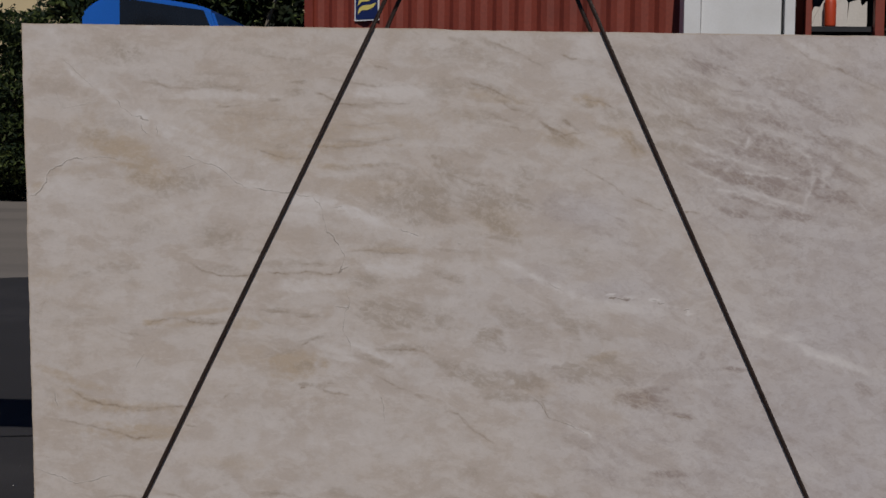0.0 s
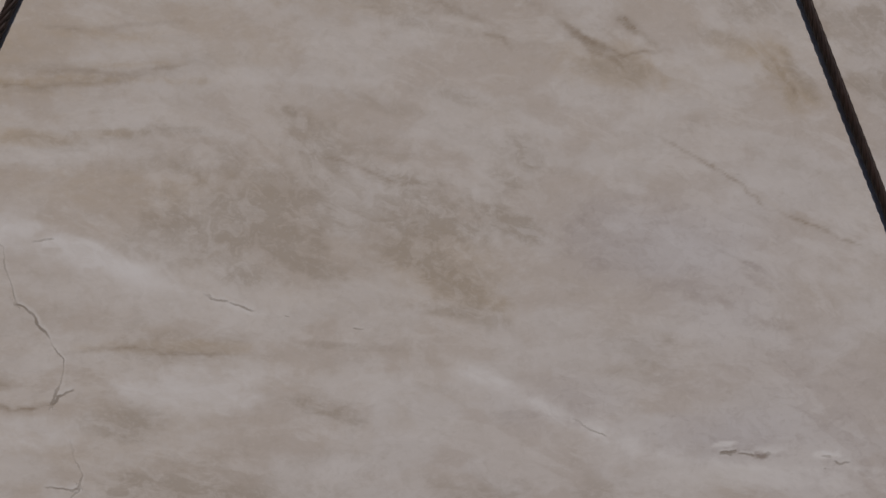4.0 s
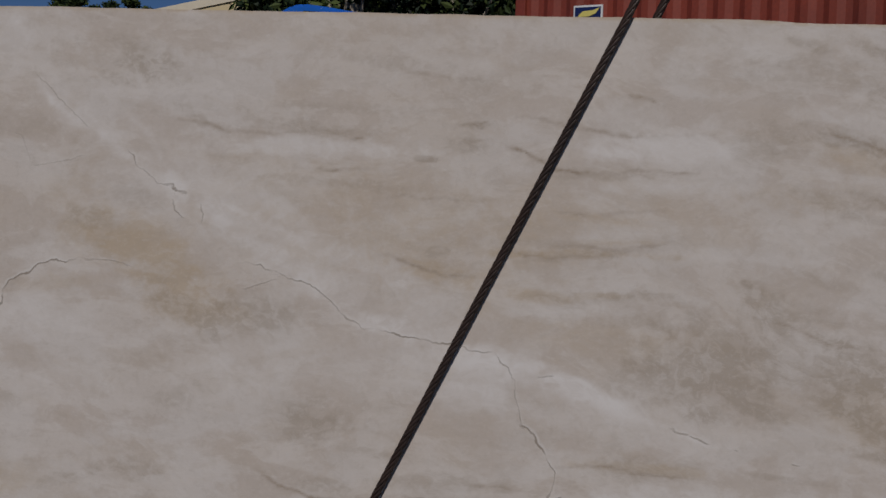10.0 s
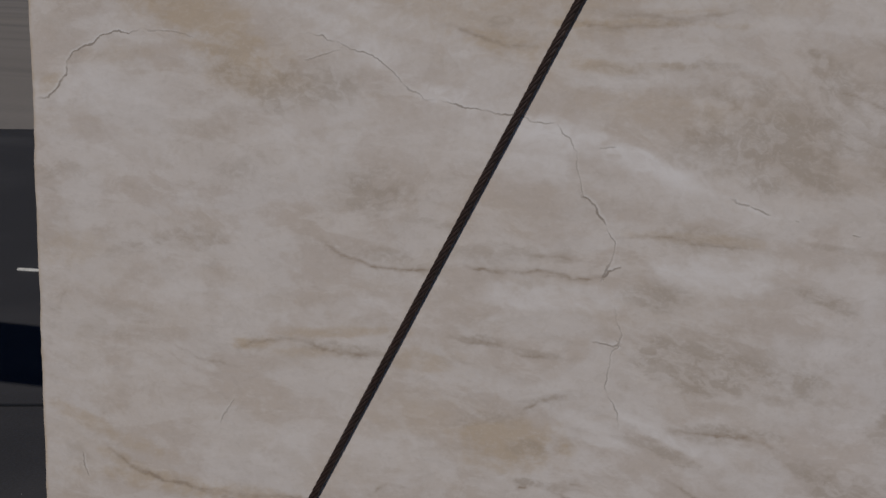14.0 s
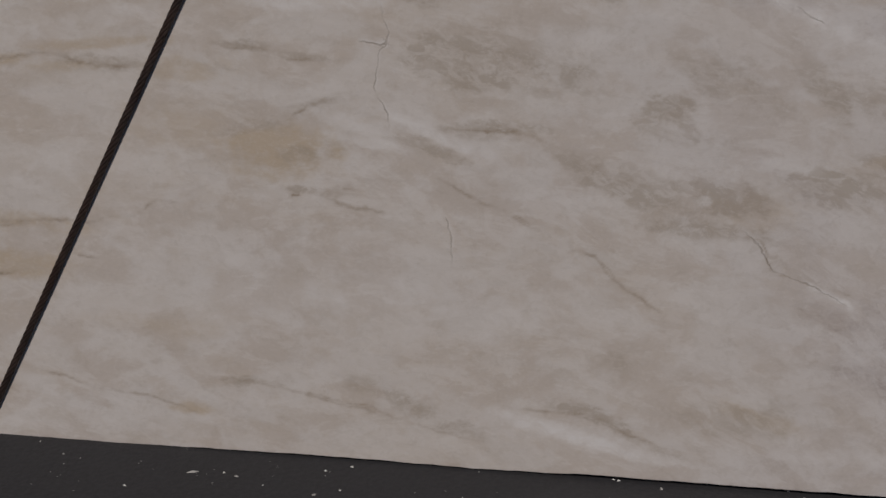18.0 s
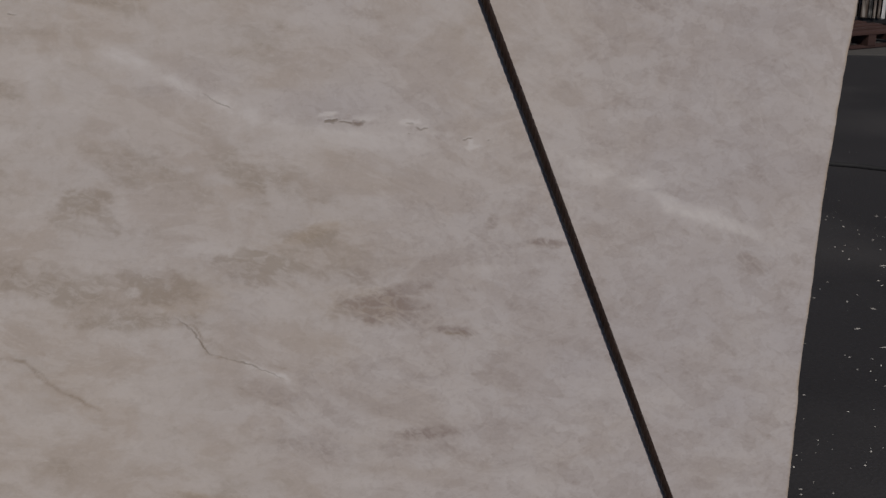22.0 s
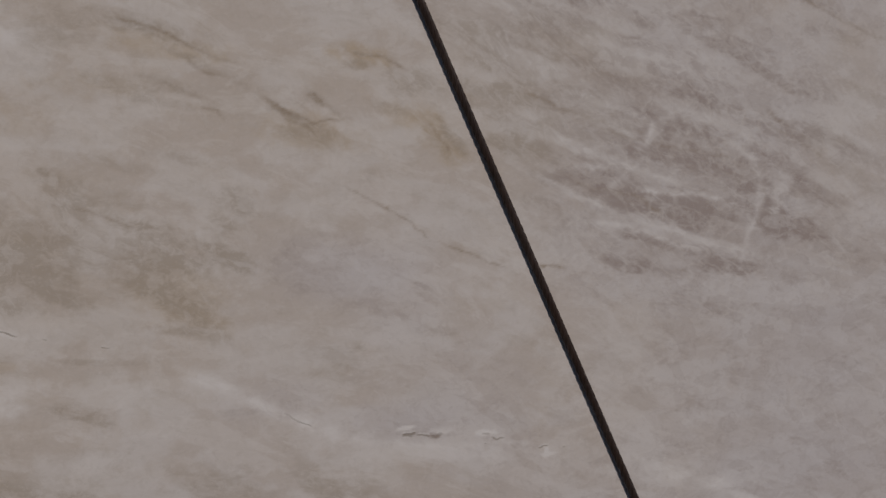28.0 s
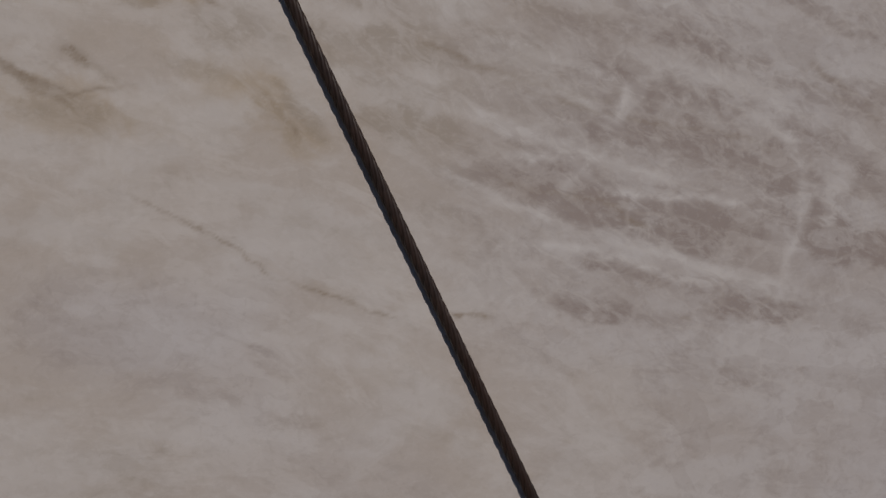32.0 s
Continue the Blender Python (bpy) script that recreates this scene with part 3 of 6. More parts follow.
stain("dark", [(1.269, 1.255, 0.059, 0.015, -23, 0.4), (1.174, 1.320, 0.046, 0.013, -19, 0.4), (0.734, 1.581, 0.037, 0.012, -23, 0.5), (0.797, 1.493, 0.038, 0.012, -18, 0.5), (0.673, 1.531, 0.041, 0.014, -23, 0.5), (1.058, 1.465, 0.044, 0.012, -23, 0.4), (1.252, 1.445, 0.051, 0.011, -27, 0.35), (0.822, 1.202, 0.043, 0.012, -16, 0.4), (0.738, 1.244, 0.042, 0.012, -20, 0.4), (0.975, 1.116, 0.067, 0.010, -9, 0.4), (0.101, 0.702, 0.042, 0.019, -12, 0.5), (0.165, 0.758, 0.046, 0.023, -32, 0.3), (0.258, 0.738, 0.057, 0.019, -31, 0.3), (0.362, 0.737, 0.049, 0.019, -36, 0.35), (0.459, 0.726, 0.061, 0.025, -30, 0.35)])
stain("dark", [(0.008, 0.568, 0.055, 0.019, -24, 0.4), (0.053, 0.547, 0.037, 0.014, -24, 0.4), (0.101, 0.663, 0.046, 0.013, -17, 0.4), (0.345, 0.588, 0.029, 0.016, -2, 0.5), (0.545, 0.561, 0.052, 0.017, -12, 0.5), (0.589, 0.496, 0.047, 0.023, -7, 0.55), (0.650, 0.525, 0.042, 0.015, 8, 0.4), (0.163, 0.502, 0.048, 0.012, -13, 0.5), (0.089, 0.495, 0.037, 0.008, -8, 0.4), (0.592, 1.626, 0.050, 0.012, -18, 0.4), (0.513, 1.662, 0.039, 0.010, -18, 0.35), (0.672, 1.647, 0.044, 0.012, -20, 0.4), (0.775, 1.611, 0.048, 0.013, -22, 0.5), (0.859, 1.653, 0.053, 0.012, -17, 0.35), (0.714, 1.561, 0.041, 0.014, -20, 0.55)])
stain("dark", [(0.818, 1.548, 0.046, 0.013, -18, 0.5), (0.914, 1.524, 0.050, 0.012, -18, 0.5), (0.979, 1.505, 0.044, 0.012, -20, 0.45), (1.067, 1.557, 0.044, 0.010, -19, 0.35), (1.135, 1.517, 0.052, 0.010, -23, 0.4), (0.861, 1.464, 0.043, 0.012, -18, 0.5), (0.926, 1.444, 0.039, 0.012, -17, 0.5), (0.613, 1.442, 0.040, 0.012, -27, 0.5), (0.654, 1.403, 0.041, 0.012, -23, 0.55), (0.971, 1.383, 0.044, 0.011, -17, 0.5), (1.060, 1.362, 0.045, 0.012, -19, 0.5), (1.138, 1.382, 0.046, 0.010, -22, 0.4), (1.209, 1.298, 0.046, 0.013, -26, 0.4), (1.278, 1.361, 0.054, 0.011, -27, 0.35), (1.363, 1.275, 0.055, 0.013, -26, 0.3)])
stain("dark", [(0.747, 1.314, 0.038, 0.012, -20, 0.5), (0.832, 1.252, 0.039, 0.011, -18, 0.5), (1.107, 1.237, 0.039, 0.015, -10, 0.5), (1.247, 1.192, 0.043, 0.015, -19, 0.4), (0.855, 1.171, 0.039, 0.009, -15, 0.4)])
stain("ochre", [(-0.738, 1.382, 0.256, 0.087, -5, 0.35), (-0.310, 1.401, 0.185, 0.056, 3, 0.25), (-0.595, 1.295, 0.088, 0.013, -9, 0.6), (-1.139, 1.314, 0.083, 0.041, -26, 0.8), (-1.063, 1.238, 0.093, 0.041, -21, 0.7), (-1.258, 1.359, 0.063, 0.057, -26, 0.4), (-1.163, 1.314, 0.075, 0.036, -25, 0.5), (-1.318, 1.243, 0.068, 0.016, 3, 0.3), (-1.451, 1.182, 0.025, 0.013, 49, 0.7), (-1.412, 0.875, 0.059, 0.028, 5, 0.35), (-1.070, 0.725, 0.029, 0.007, 15, 0.6), (-0.884, 0.764, 0.117, 0.008, 4, 0.5), (-0.927, 0.726, 0.065, 0.010, 6, 0.45), (-0.714, 0.727, 0.062, 0.017, 1, 0.45), (-0.563, 0.586, 0.080, 0.036, 7, 0.6)])
stain("ochre", [(-1.394, 0.543, 0.057, 0.015, -18, 0.45), (-1.276, 0.500, 0.068, 0.014, -13, 0.45), (-1.149, 0.431, 0.212, 0.017, -2, 0.6), (-1.118, 0.345, 0.159, 0.023, 1, 0.7), (-1.297, 0.463, 0.082, 0.012, -23, 0.55), (-1.048, 0.730, 0.046, 0.009, 14, 0.5), (-0.554, 0.601, 0.073, 0.033, 0, 0.65), (-0.804, 0.244, 0.131, 0.016, -1, 0.25), (-0.740, 0.626, 0.073, 0.031, 5, 0.25), (0.478, 0.638, 0.038, 0.012, 18, 0.5), (0.605, 0.488, 0.040, 0.023, 2, 0.5), (-0.737, 0.077, 0.033, 0.010, 2, 0.7), (0.311, 0.144, 0.065, 0.018, -16, 0.45), (0.426, 1.497, 0.044, 0.017, -9, 0.85), (0.554, 1.365, 0.052, 0.022, -44, 0.75)])
stain("ochre", [(0.494, 1.392, 0.031, 0.015, -30, 0.5), (0.096, 1.508, 0.102, 0.018, -10, 0.45), (0.332, 1.375, 0.076, 0.023, -15, 0.4), (0.128, 1.068, 0.046, 0.020, -13, 0.4), (0.325, 1.359, 0.067, 0.019, -9, 0.4), (-0.379, 1.338, 0.141, 0.006, 1, 0.65), (-0.429, 1.262, 0.044, 0.009, -5, 0.55), (-0.323, 1.268, 0.044, 0.006, 1, 0.5), (-0.343, 1.399, 0.058, 0.007, 1, 0.45), (-0.294, 1.361, 0.037, 0.005, 1, 0.5), (-0.310, 1.200, 0.143, 0.025, 0, 0.3), (-0.025, 1.447, 0.072, 0.018, -4, 0.3), (-0.196, 0.985, 0.045, 0.008, 0, 0.55), (-0.291, 0.985, 0.087, 0.008, 0, 0.4), (0.114, 1.091, 0.080, 0.045, -21, 0.35)])
stain("ochre", [(0.258, 0.529, 0.058, 0.031, -2, 0.3), (0.568, 0.507, 0.063, 0.026, -2, 0.4)])
stain("pale", [(-0.822, 1.500, 0.180, 0.015, 0, 0.7), (-0.241, 1.521, 0.106, 0.019, -0, 0.7), (-0.522, 1.160, 0.044, 0.014, -1, 0.8), (-0.365, 1.122, 0.038, 0.012, -22, 0.6), (-0.312, 1.092, 0.038, 0.012, -22, 0.6), (-0.842, 1.141, 0.222, 0.045, -1, 0.3), (-1.089, 1.426, 0.030, 0.015, -57, 0.6), (-0.219, 1.456, 0.128, 0.009, 2, 0.3), (-0.309, 1.373, 0.112, 0.009, 7, 0.3), (-0.380, 1.241, 0.085, 0.008, 3, 0.3), (-0.093, 1.686, 0.045, 0.020, -9, 0.4), (0.002, 1.584, 0.045, 0.013, -3, 0.4), (-1.434, 1.664, 0.045, 0.043, -36, 0.35), (-1.340, 1.179, 0.103, 0.037, 4, 0.4), (-1.279, 1.069, 0.090, 0.037, -5, 0.35)])
stain("pale", [(-0.960, 1.094, 0.061, 0.041, -25, 0.3), (-0.697, 1.203, 0.054, 0.015, -6, 0.5), (-0.537, 1.128, 0.048, 0.033, 5, 0.5), (-1.036, 1.451, 0.072, 0.019, -36, 0.45), (-0.887, 1.388, 0.081, 0.016, -31, 0.4), (-0.496, 0.866, 0.107, 0.022, 2, 0.7), (-0.194, 0.936, 0.101, 0.025, -0, 0.55), (-0.832, 0.815, 0.095, 0.017, 10, 0.4), (-0.924, 0.554, 0.109, 0.054, 7, 0.3), (-0.316, 0.639, 0.058, 0.007, -23, 0.5), (-0.546, 1.085, 0.068, 0.021, 4, 0.5), (-1.216, 0.805, 0.135, 0.019, 5, 0.3), (-0.403, 0.611, 0.069, 0.009, -10, 0.45), (-1.132, 0.019, 0.071, 0.010, 3, 0.5), (-0.651, 0.308, 0.264, 0.056, 7, 0.2)])
stain("pale", [(-0.950, 0.784, 0.063, 0.015, -5, 0.3), (-0.037, 0.083, 0.116, 0.012, -15, 0.8), (0.100, 0.050, 0.087, 0.011, -9, 0.7), (-0.439, 0.645, 0.080, 0.013, -19, 0.4), (0.584, 0.803, 0.116, 0.014, -3, 0.55), (0.519, 0.075, 0.190, 0.014, 2, 0.4), (-0.266, 0.300, 0.302, 0.043, 2, 0.2), (0.172, 0.545, 0.014, 0.008, 2, 0.6), (0.313, 0.617, 0.040, 0.008, -13, 0.3), (0.288, 0.575, 0.026, 0.012, -18, 0.4), (0.797, 0.564, 0.044, 0.009, -2, 0.4), (1.119, 0.289, 0.152, 0.016, -13, 0.25), (0.935, 0.741, 0.102, 0.010, -14, 0.4), (1.280, 0.633, 0.128, 0.010, -21, 0.7), (0.407, 1.673, 0.034, 0.028, -18, 0.6)])
stain("pale", [(1.143, 1.659, 0.069, 0.017, -26, 0.7), (0.632, 1.598, 0.062, 0.022, -18, 0.4), (0.969, 1.495, 0.133, 0.024, -13, 0.4), (1.199, 1.256, 0.042, 0.012, 69, 0.5), (0.960, 1.383, 0.052, 0.009, 48, 0.4), (0.842, 1.323, 0.086, 0.007, -18, 0.5), (1.041, 1.176, 0.103, 0.006, -15, 0.6), (0.756, 1.473, 0.073, 0.010, -17, 0.4), (0.972, 1.281, 0.067, 0.006, -19, 0.4), (1.116, 1.362, 0.079, 0.009, -28, 0.4), (1.427, 1.574, 0.072, 0.017, -21, 0.4), (0.552, 1.692, 0.059, 0.012, -13, 0.4), (0.495, 1.113, 0.162, 0.019, -10, 0.25), (-0.460, 1.148, 0.030, 0.009, 0, 0.7), (-0.411, 1.127, 0.016, 0.005, 0, 1)])
stain("pale", [(-0.225, 0.926, 0.088, 0.029, -0, 0.5), (-0.004, 0.933, 0.075, 0.026, -10, 0.4), (0.146, 1.204, 0.010, 0.016, -10, 0.4), (0.371, 1.316, 0.019, 0.015, 1, 0.4), (0.159, 0.956, 0.046, 0.007, -30, 0.5), (0.023, 1.095, 0.059, 0.007, -25, 0.25), (-0.081, 1.346, 0.108, 0.009, -1, 0.3), (0.507, 0.848, 0.016, 0.004, 6, 1.2), (0.649, 0.833, 0.014, 0.005, -2, 1.2), (0.761, 0.792, 0.017, 0.005, 2, 1.2), (0.575, 0.843, 0.020, 0.005, -2, 0.8), (0.699, 0.816, 0.032, 0.006, -7, 0.6), (0.535, 0.823, 0.061, 0.008, -5, 0.5), (0.735, 1.492, 0.052, 0.006, -20, 0.5), (0.862, 1.413, 0.075, 0.006, -19, 0.5)])
stain("pale", [(1.014, 1.403, 0.055, 0.006, -20, 0.5), (0.799, 1.343, 0.064, 0.006, -17, 0.4), (1.105, 1.341, 0.045, 0.006, -28, 0.5), (0.673, 1.579, 0.051, 0.008, -22, 0.4)])
stain("cool", [(1.257, 0.446, 0.251, 0.295, -2, 0.4), (0.386, 1.131, 0.114, 0.045, -10, 0.6), (0.282, 0.902, 0.076, 0.039, -0, 0.3), (0.513, 0.862, 0.093, 0.031, -0, 0.5)])
# veins, hair cracks and pale seams
seam("crack", 0.0035, 0.9, [(-1.483, 1.155), (-1.459, 1.155), (-1.441, 1.171), (-1.422, 1.202), (-1.416, 1.226), (-1.406, 1.240), (-1.378, 1.255), (-1.364, 1.258), (-1.343, 1.277), (-1.323, 1.283), (-1.292, 1.280), (-1.269, 1.289)])
seam("crack", 0.0025, 0.5, [(-1.269, 1.289), (-1.207, 1.286), (-1.162, 1.280)])
seam("crack", 0.0025, 0.42, [(-1.371, 1.452), (-1.313, 1.460), (-1.276, 1.469), (-1.256, 1.473)])
seam("crack", 0.002, 0.15, [(-1.364, 1.456), (-1.371, 1.478), (-1.383, 1.507), (-1.404, 1.513)])
seam("crack", 0.0025, 0.35, [(-1.362, 1.623), (-1.327, 1.590), (-1.294, 1.559), (-1.266, 1.535), (-1.250, 1.521)])
seam("crack", 0.003, 0.6, [(-1.180, 1.490), (-1.166, 1.478), (-1.162, 1.461), (-1.138, 1.443), (-1.114, 1.427), (-1.089, 1.428), (-1.073, 1.410)])
seam("crack", 0.005, 0.75, [(-1.094, 1.425), (-1.077, 1.416), (-1.064, 1.411)])
seam("crack", 0.003, 0.55, [(-1.093, 1.402), (-1.085, 1.383), (-1.068, 1.366)])
seam("crack", 0.003, 0.5, [(-1.039, 1.399), (-1.033, 1.380), (-1.036, 1.360)])
seam("crack", 0.003, 0.6, [(-0.975, 1.297), (-0.945, 1.295), (-0.924, 1.294), (-0.914, 1.287), (-0.898, 1.285), (-0.877, 1.272), (-0.835, 1.266), (-0.819, 1.255), (-0.798, 1.237), (-0.777, 1.217), (-0.756, 1.204), (-0.738, 1.193), (-0.714, 1.193)])
seam("crack", 0.002, 0.4, [(-0.960, 1.247), (-0.928, 1.259), (-0.892, 1.271)])
seam("crack", 0.0025, 0.7, [(-0.714, 1.193), (-0.671, 1.185), (-0.611, 1.177), (-0.577, 1.177), (-0.553, 1.170), (-0.528, 1.166), (-0.504, 1.167)])
seam("crack", 0.0025, 0.5, [(-0.504, 1.167), (-0.497, 1.149), (-0.482, 1.139), (-0.468, 1.119), (-0.468, 1.096), (-0.458, 1.059), (-0.455, 1.042)])
seam("crack", 0.0035, 0.75, [(-0.460, 1.046), (-0.446, 1.042), (-0.432, 1.025), (-0.422, 1.008), (-0.412, 0.994)])
seam("crack", 0.0025, 0.6, [(-0.412, 0.994), (-0.399, 0.976), (-0.396, 0.957), (-0.401, 0.937), (-0.413, 0.909), (-0.414, 0.899)])
seam("crack", 0.004, 0.75, [(-0.414, 0.903), (-0.405, 0.917), (-0.391, 0.924), (-0.382, 0.927)])
seam("crack", 0.0025, 0.55, [(-0.391, 0.864), (-0.385, 0.834), (-0.374, 0.808), (-0.378, 0.790), (-0.390, 0.777), (-0.397, 0.743), (-0.397, 0.712), (-0.388, 0.691), (-0.374, 0.669), (-0.371, 0.631)])
seam("crack", 0.0035, 0.7, [(-0.426, 0.793), (-0.410, 0.790), (-0.390, 0.786), (-0.377, 0.791)])
seam("crack", 0.003, 0.7, [(-0.434, 1.128), (-0.412, 1.132), (-0.404, 1.134)])
seam("crack", 0.0025, 0.6, [(-0.212, 1.060), (-0.193, 1.052), (-0.177, 1.048)])
seam("crack", 0.003, 0.7, [(-0.104, 1.031), (-0.096, 1.029)])
seam("crack", 0.0025, 0.6, [(-0.012, 1.014), (0.004, 1.012)])
seam("crack", 0.0025, 0.5, [(-1.116, 0.564), (-1.106, 0.587), (-1.094, 0.602), (-1.086, 0.617)])
seam("crack", 0.003, 0.5, [(-1.400, 0.476), (-1.396, 0.448), (-1.384, 0.422)])
seam("crack", 0.003, 0.75, [(-1.480, 0.210), (-1.414, 0.188), (-1.378, 0.180), (-1.354, 0.167), (-1.327, 0.156), (-1.275, 0.167), (-1.220, 0.185), (-1.190, 0.199)])
seam("crack", 0.0025, 0.45, [(-0.271, 0.491), (-0.259, 0.460), (-0.253, 0.397)])
seam("crack", 0.0035, 0.9, [(0.495, 0.837), (0.510, 0.840), (0.519, 0.842)])
seam("crack", 0.003, 0.6, [(0.520, 0.838), (0.535, 0.835), (0.548, 0.835)])
seam("crack", 0.006, 0.45, [(0.548, 0.834), (0.558, 0.833), (0.568, 0.835)])
seam("crack", 0.004, 0.4, [(0.640, 0.832), (0.654, 0.831)])
seam("crack", 0.004, 0.5, [(0.656, 0.826), (0.668, 0.823), (0.684, 0.824)])
seam("crack", 0.003, 0.5, [(0.644, 0.813), (0.648, 0.813)])
seam("crack", 0.003, 0.6, [(0.747, 0.799), (0.758, 0.803), (0.765, 0.805)])
seam("crack", 0.003, 0.7, [(0.791, 0.799), (0.794, 0.799)])
seam("crack", 0.002, 0.6, [(0.494, 0.836), (0.515, 0.837)])
seam("crack", 0.0025, 0.5, [(0.288, 0.886), (0.311, 0.873), (0.340, 0.859)])
seam("vein", 0.01, 0.8, [(-0.497, 1.514), (-0.467, 1.507), (-0.434, 1.489), (-0.401, 1.474), (-0.346, 1.471)])
seam("vein", 0.009, 0.5, [(-0.319, 1.475), (-0.248, 1.479), (-0.179, 1.478)])
seam("vein", 0.009, 0.45, [(-0.867, 1.464), (-0.806, 1.464), (-0.721, 1.469)])
seam("vein", 0.009, 0.8, [(-0.645, 1.489), (-0.620, 1.490)])
seam("vein", 0.009, 0.8, [(-0.767, 1.516), (-0.744, 1.519)])
seam("vein", 0.008, 0.5, [(-0.587, 1.546), (-0.549, 1.543), (-0.533, 1.549)])
seam("vein", 0.01, 0.5, [(-0.474, 1.564), (-0.414, 1.554), (-0.331, 1.539), (-0.278, 1.538), (-0.156, 1.541)])
seam("vein", 0.008, 0.6, [(-0.303, 1.605), (-0.276, 1.603), (-0.249, 1.593)])
seam("vein", 0.009, 0.5, [(-0.711, 1.328), (-0.660, 1.308), (-0.596, 1.291), (-0.543, 1.290)])
seam("vein", 0.009, 0.4, [(-1.038, 1.544), (-0.995, 1.526)])
seam("vein", 0.01, 0.35, [(-0.692, 1.639), (-0.614, 1.626), (-0.537, 1.620)])
seam("vein", 0.009, 0.35, [(-0.416, 1.404), (-0.325, 1.406), (-0.228, 1.416)])
seam("vein", 0.011, 0.35, [(-0.442, 1.347), (-0.305, 1.350), (-0.199, 1.370)])
seam("vein", 0.01, 0.75, [(-0.925, 0.933), (-0.882, 0.906), (-0.818, 0.892), (-0.755, 0.891), (-0.709, 0.894)])
seam("vein", 0.01, 0.75, [(-0.653, 0.907), (-0.622, 0.902), (-0.572, 0.901), (-0.513, 0.910), (-0.463, 0.903), (-0.414, 0.902)])
seam("vein", 0.009, 0.5, [(-0.544, 0.936), (-0.489, 0.940), (-0.465, 0.932)])
seam("vein", 0.011, 0.6, [(-1.077, 0.719), (-1.049, 0.732), (-0.988, 0.740), (-0.923, 0.735), (-0.858, 0.728), (-0.783, 0.729)])
seam("vein", 0.009, 0.5, [(-0.680, 0.773), (-0.638, 0.765), (-0.592, 0.769), (-0.546, 0.756), (-0.481, 0.753)])
seam("vein", 0.008, 0.5, [(-0.668, 0.733), (-0.616, 0.730)])
seam("vein", 0.009, 0.55, [(-0.547, 0.656), (-0.512, 0.675), (-0.467, 0.685)])
seam("vein", 0.012, 0.28, [(-0.451, 0.668), (-0.381, 0.658), (-0.312, 0.642), (-0.244, 0.645), (-0.178, 0.659), (-0.120, 0.640), (-0.053, 0.615), (0.015, 0.585), (0.088, 0.564)])
seam("vein", 0.009, 0.9, [(-0.551, 0.514), (-0.528, 0.514)])
seam("vein", 0.01, 0.7, [(-0.510, 0.517), (-0.469, 0.507), (-0.422, 0.491), (-0.357, 0.491)])
seam("vein", 0.008, 0.5, [(-0.455, 0.532), (-0.424, 0.525)])
seam("vein", 0.009, 0.6, [(-1.358, 0.498), (-1.299, 0.459), (-1.229, 0.438), (-1.147, 0.431), (-1.044, 0.427), (-0.920, 0.436), (-0.831, 0.452)])
seam("vein", 0.009, 0.5, [(-0.831, 0.452), (-0.789, 0.485), (-0.745, 0.485)])
seam("vein", 0.01, 0.6, [(-1.350, 0.493), (-1.305, 0.466), (-1.225, 0.438), (-1.111, 0.419), (-0.975, 0.423)])
seam("vein", 0.011, 0.55, [(-1.442, 0.382), (-1.323, 0.372), (-1.206, 0.350), (-1.114, 0.321), (-1.033, 0.336)])
seam("vein", 0.009, 0.6, [(-0.942, 0.370), (-0.903, 0.370)])
seam("vein", 0.008, 0.5, [(-1.039, 0.137), (-0.981, 0.128), (-0.923, 0.104), (-0.843, 0.095), (-0.775, 0.089), (-0.724, 0.068)])
seam("vein", 0.01, 0.6, [(-1.230, 0.110), (-1.181, 0.124), (-1.122, 0.117), (-1.069, 0.087)])
seam("vein", 0.008, 0.45, [(-0.664, 0.135), (-0.620, 0.143), (-0.565, 0.135), (-0.499, 0.118), (-0.413, 0.099), (-0.338, 0.086)])
seam("vein", 0.007, 0.45, [(-0.281, 0.560), (-0.245, 0.536), (-0.195, 0.515), (-0.145, 0.497), (-0.089, 0.470)])
seam("vein", 0.007, 0.45, [(-0.054, 0.451), (-0.004, 0.433), (0.023, 0.399), (0.060, 0.372), (0.110, 0.343)])
seam("vein", 0.007, 0.45, [(-0.601, 0.148), (-0.520, 0.126), (-0.439, 0.112), (-0.358, 0.095), (-0.275, 0.067), (-0.161, 0.051)])
seam("vein", 0.008, 0.6, [(-0.142, 0.127), (-0.060, 0.124), (0.002, 0.126), (0.066, 0.097), (0.178, 0.056)])
seam("vein", 0.007, 0.7, [(0.255, 0.488), (0.278, 0.475), (0.299, 0.431), (0.351, 0.409), (0.437, 0.367)])
seam("vein", 0.007, 0.5, [(0.381, 0.412), (0.445, 0.386)])
seam("vein", 0.009, 0.6, [(0.732, 0.449), (0.786, 0.430)])
seam("vein", 0.009, 0.4, [(-0.245, 0.645), (-0.192, 0.649), (-0.144, 0.652)])
seam("vein", 0.01, 0.5, [(-0.678, 0.774), (-0.596, 0.768)])
seam("vein", 0.006, 0.5, [(0.359, 1.288), (0.416, 1.266), (0.504, 1.214), (0.544, 1.184), (0.615, 1.154), (0.666, 1.132), (0.692, 1.127)])
seam("vein", 0.007, 0.6, [(0.738, 1.133), (0.791, 1.124)])
seam("vein", 0.006, 0.5, [(1.006, 1.114), (1.022, 1.113)])
seam("vein", 0.009, 0.55, [(0.700, 1.438), (0.772, 1.406), (0.846, 1.382), (0.922, 1.369)])
seam("vein", 0.01, 0.5, [(0.257, 1.427), (0.294, 1.391), (0.349, 1.364)])
seam("vein", 0.008, 0.6, [(0.330, 1.434), (0.349, 1.416)])
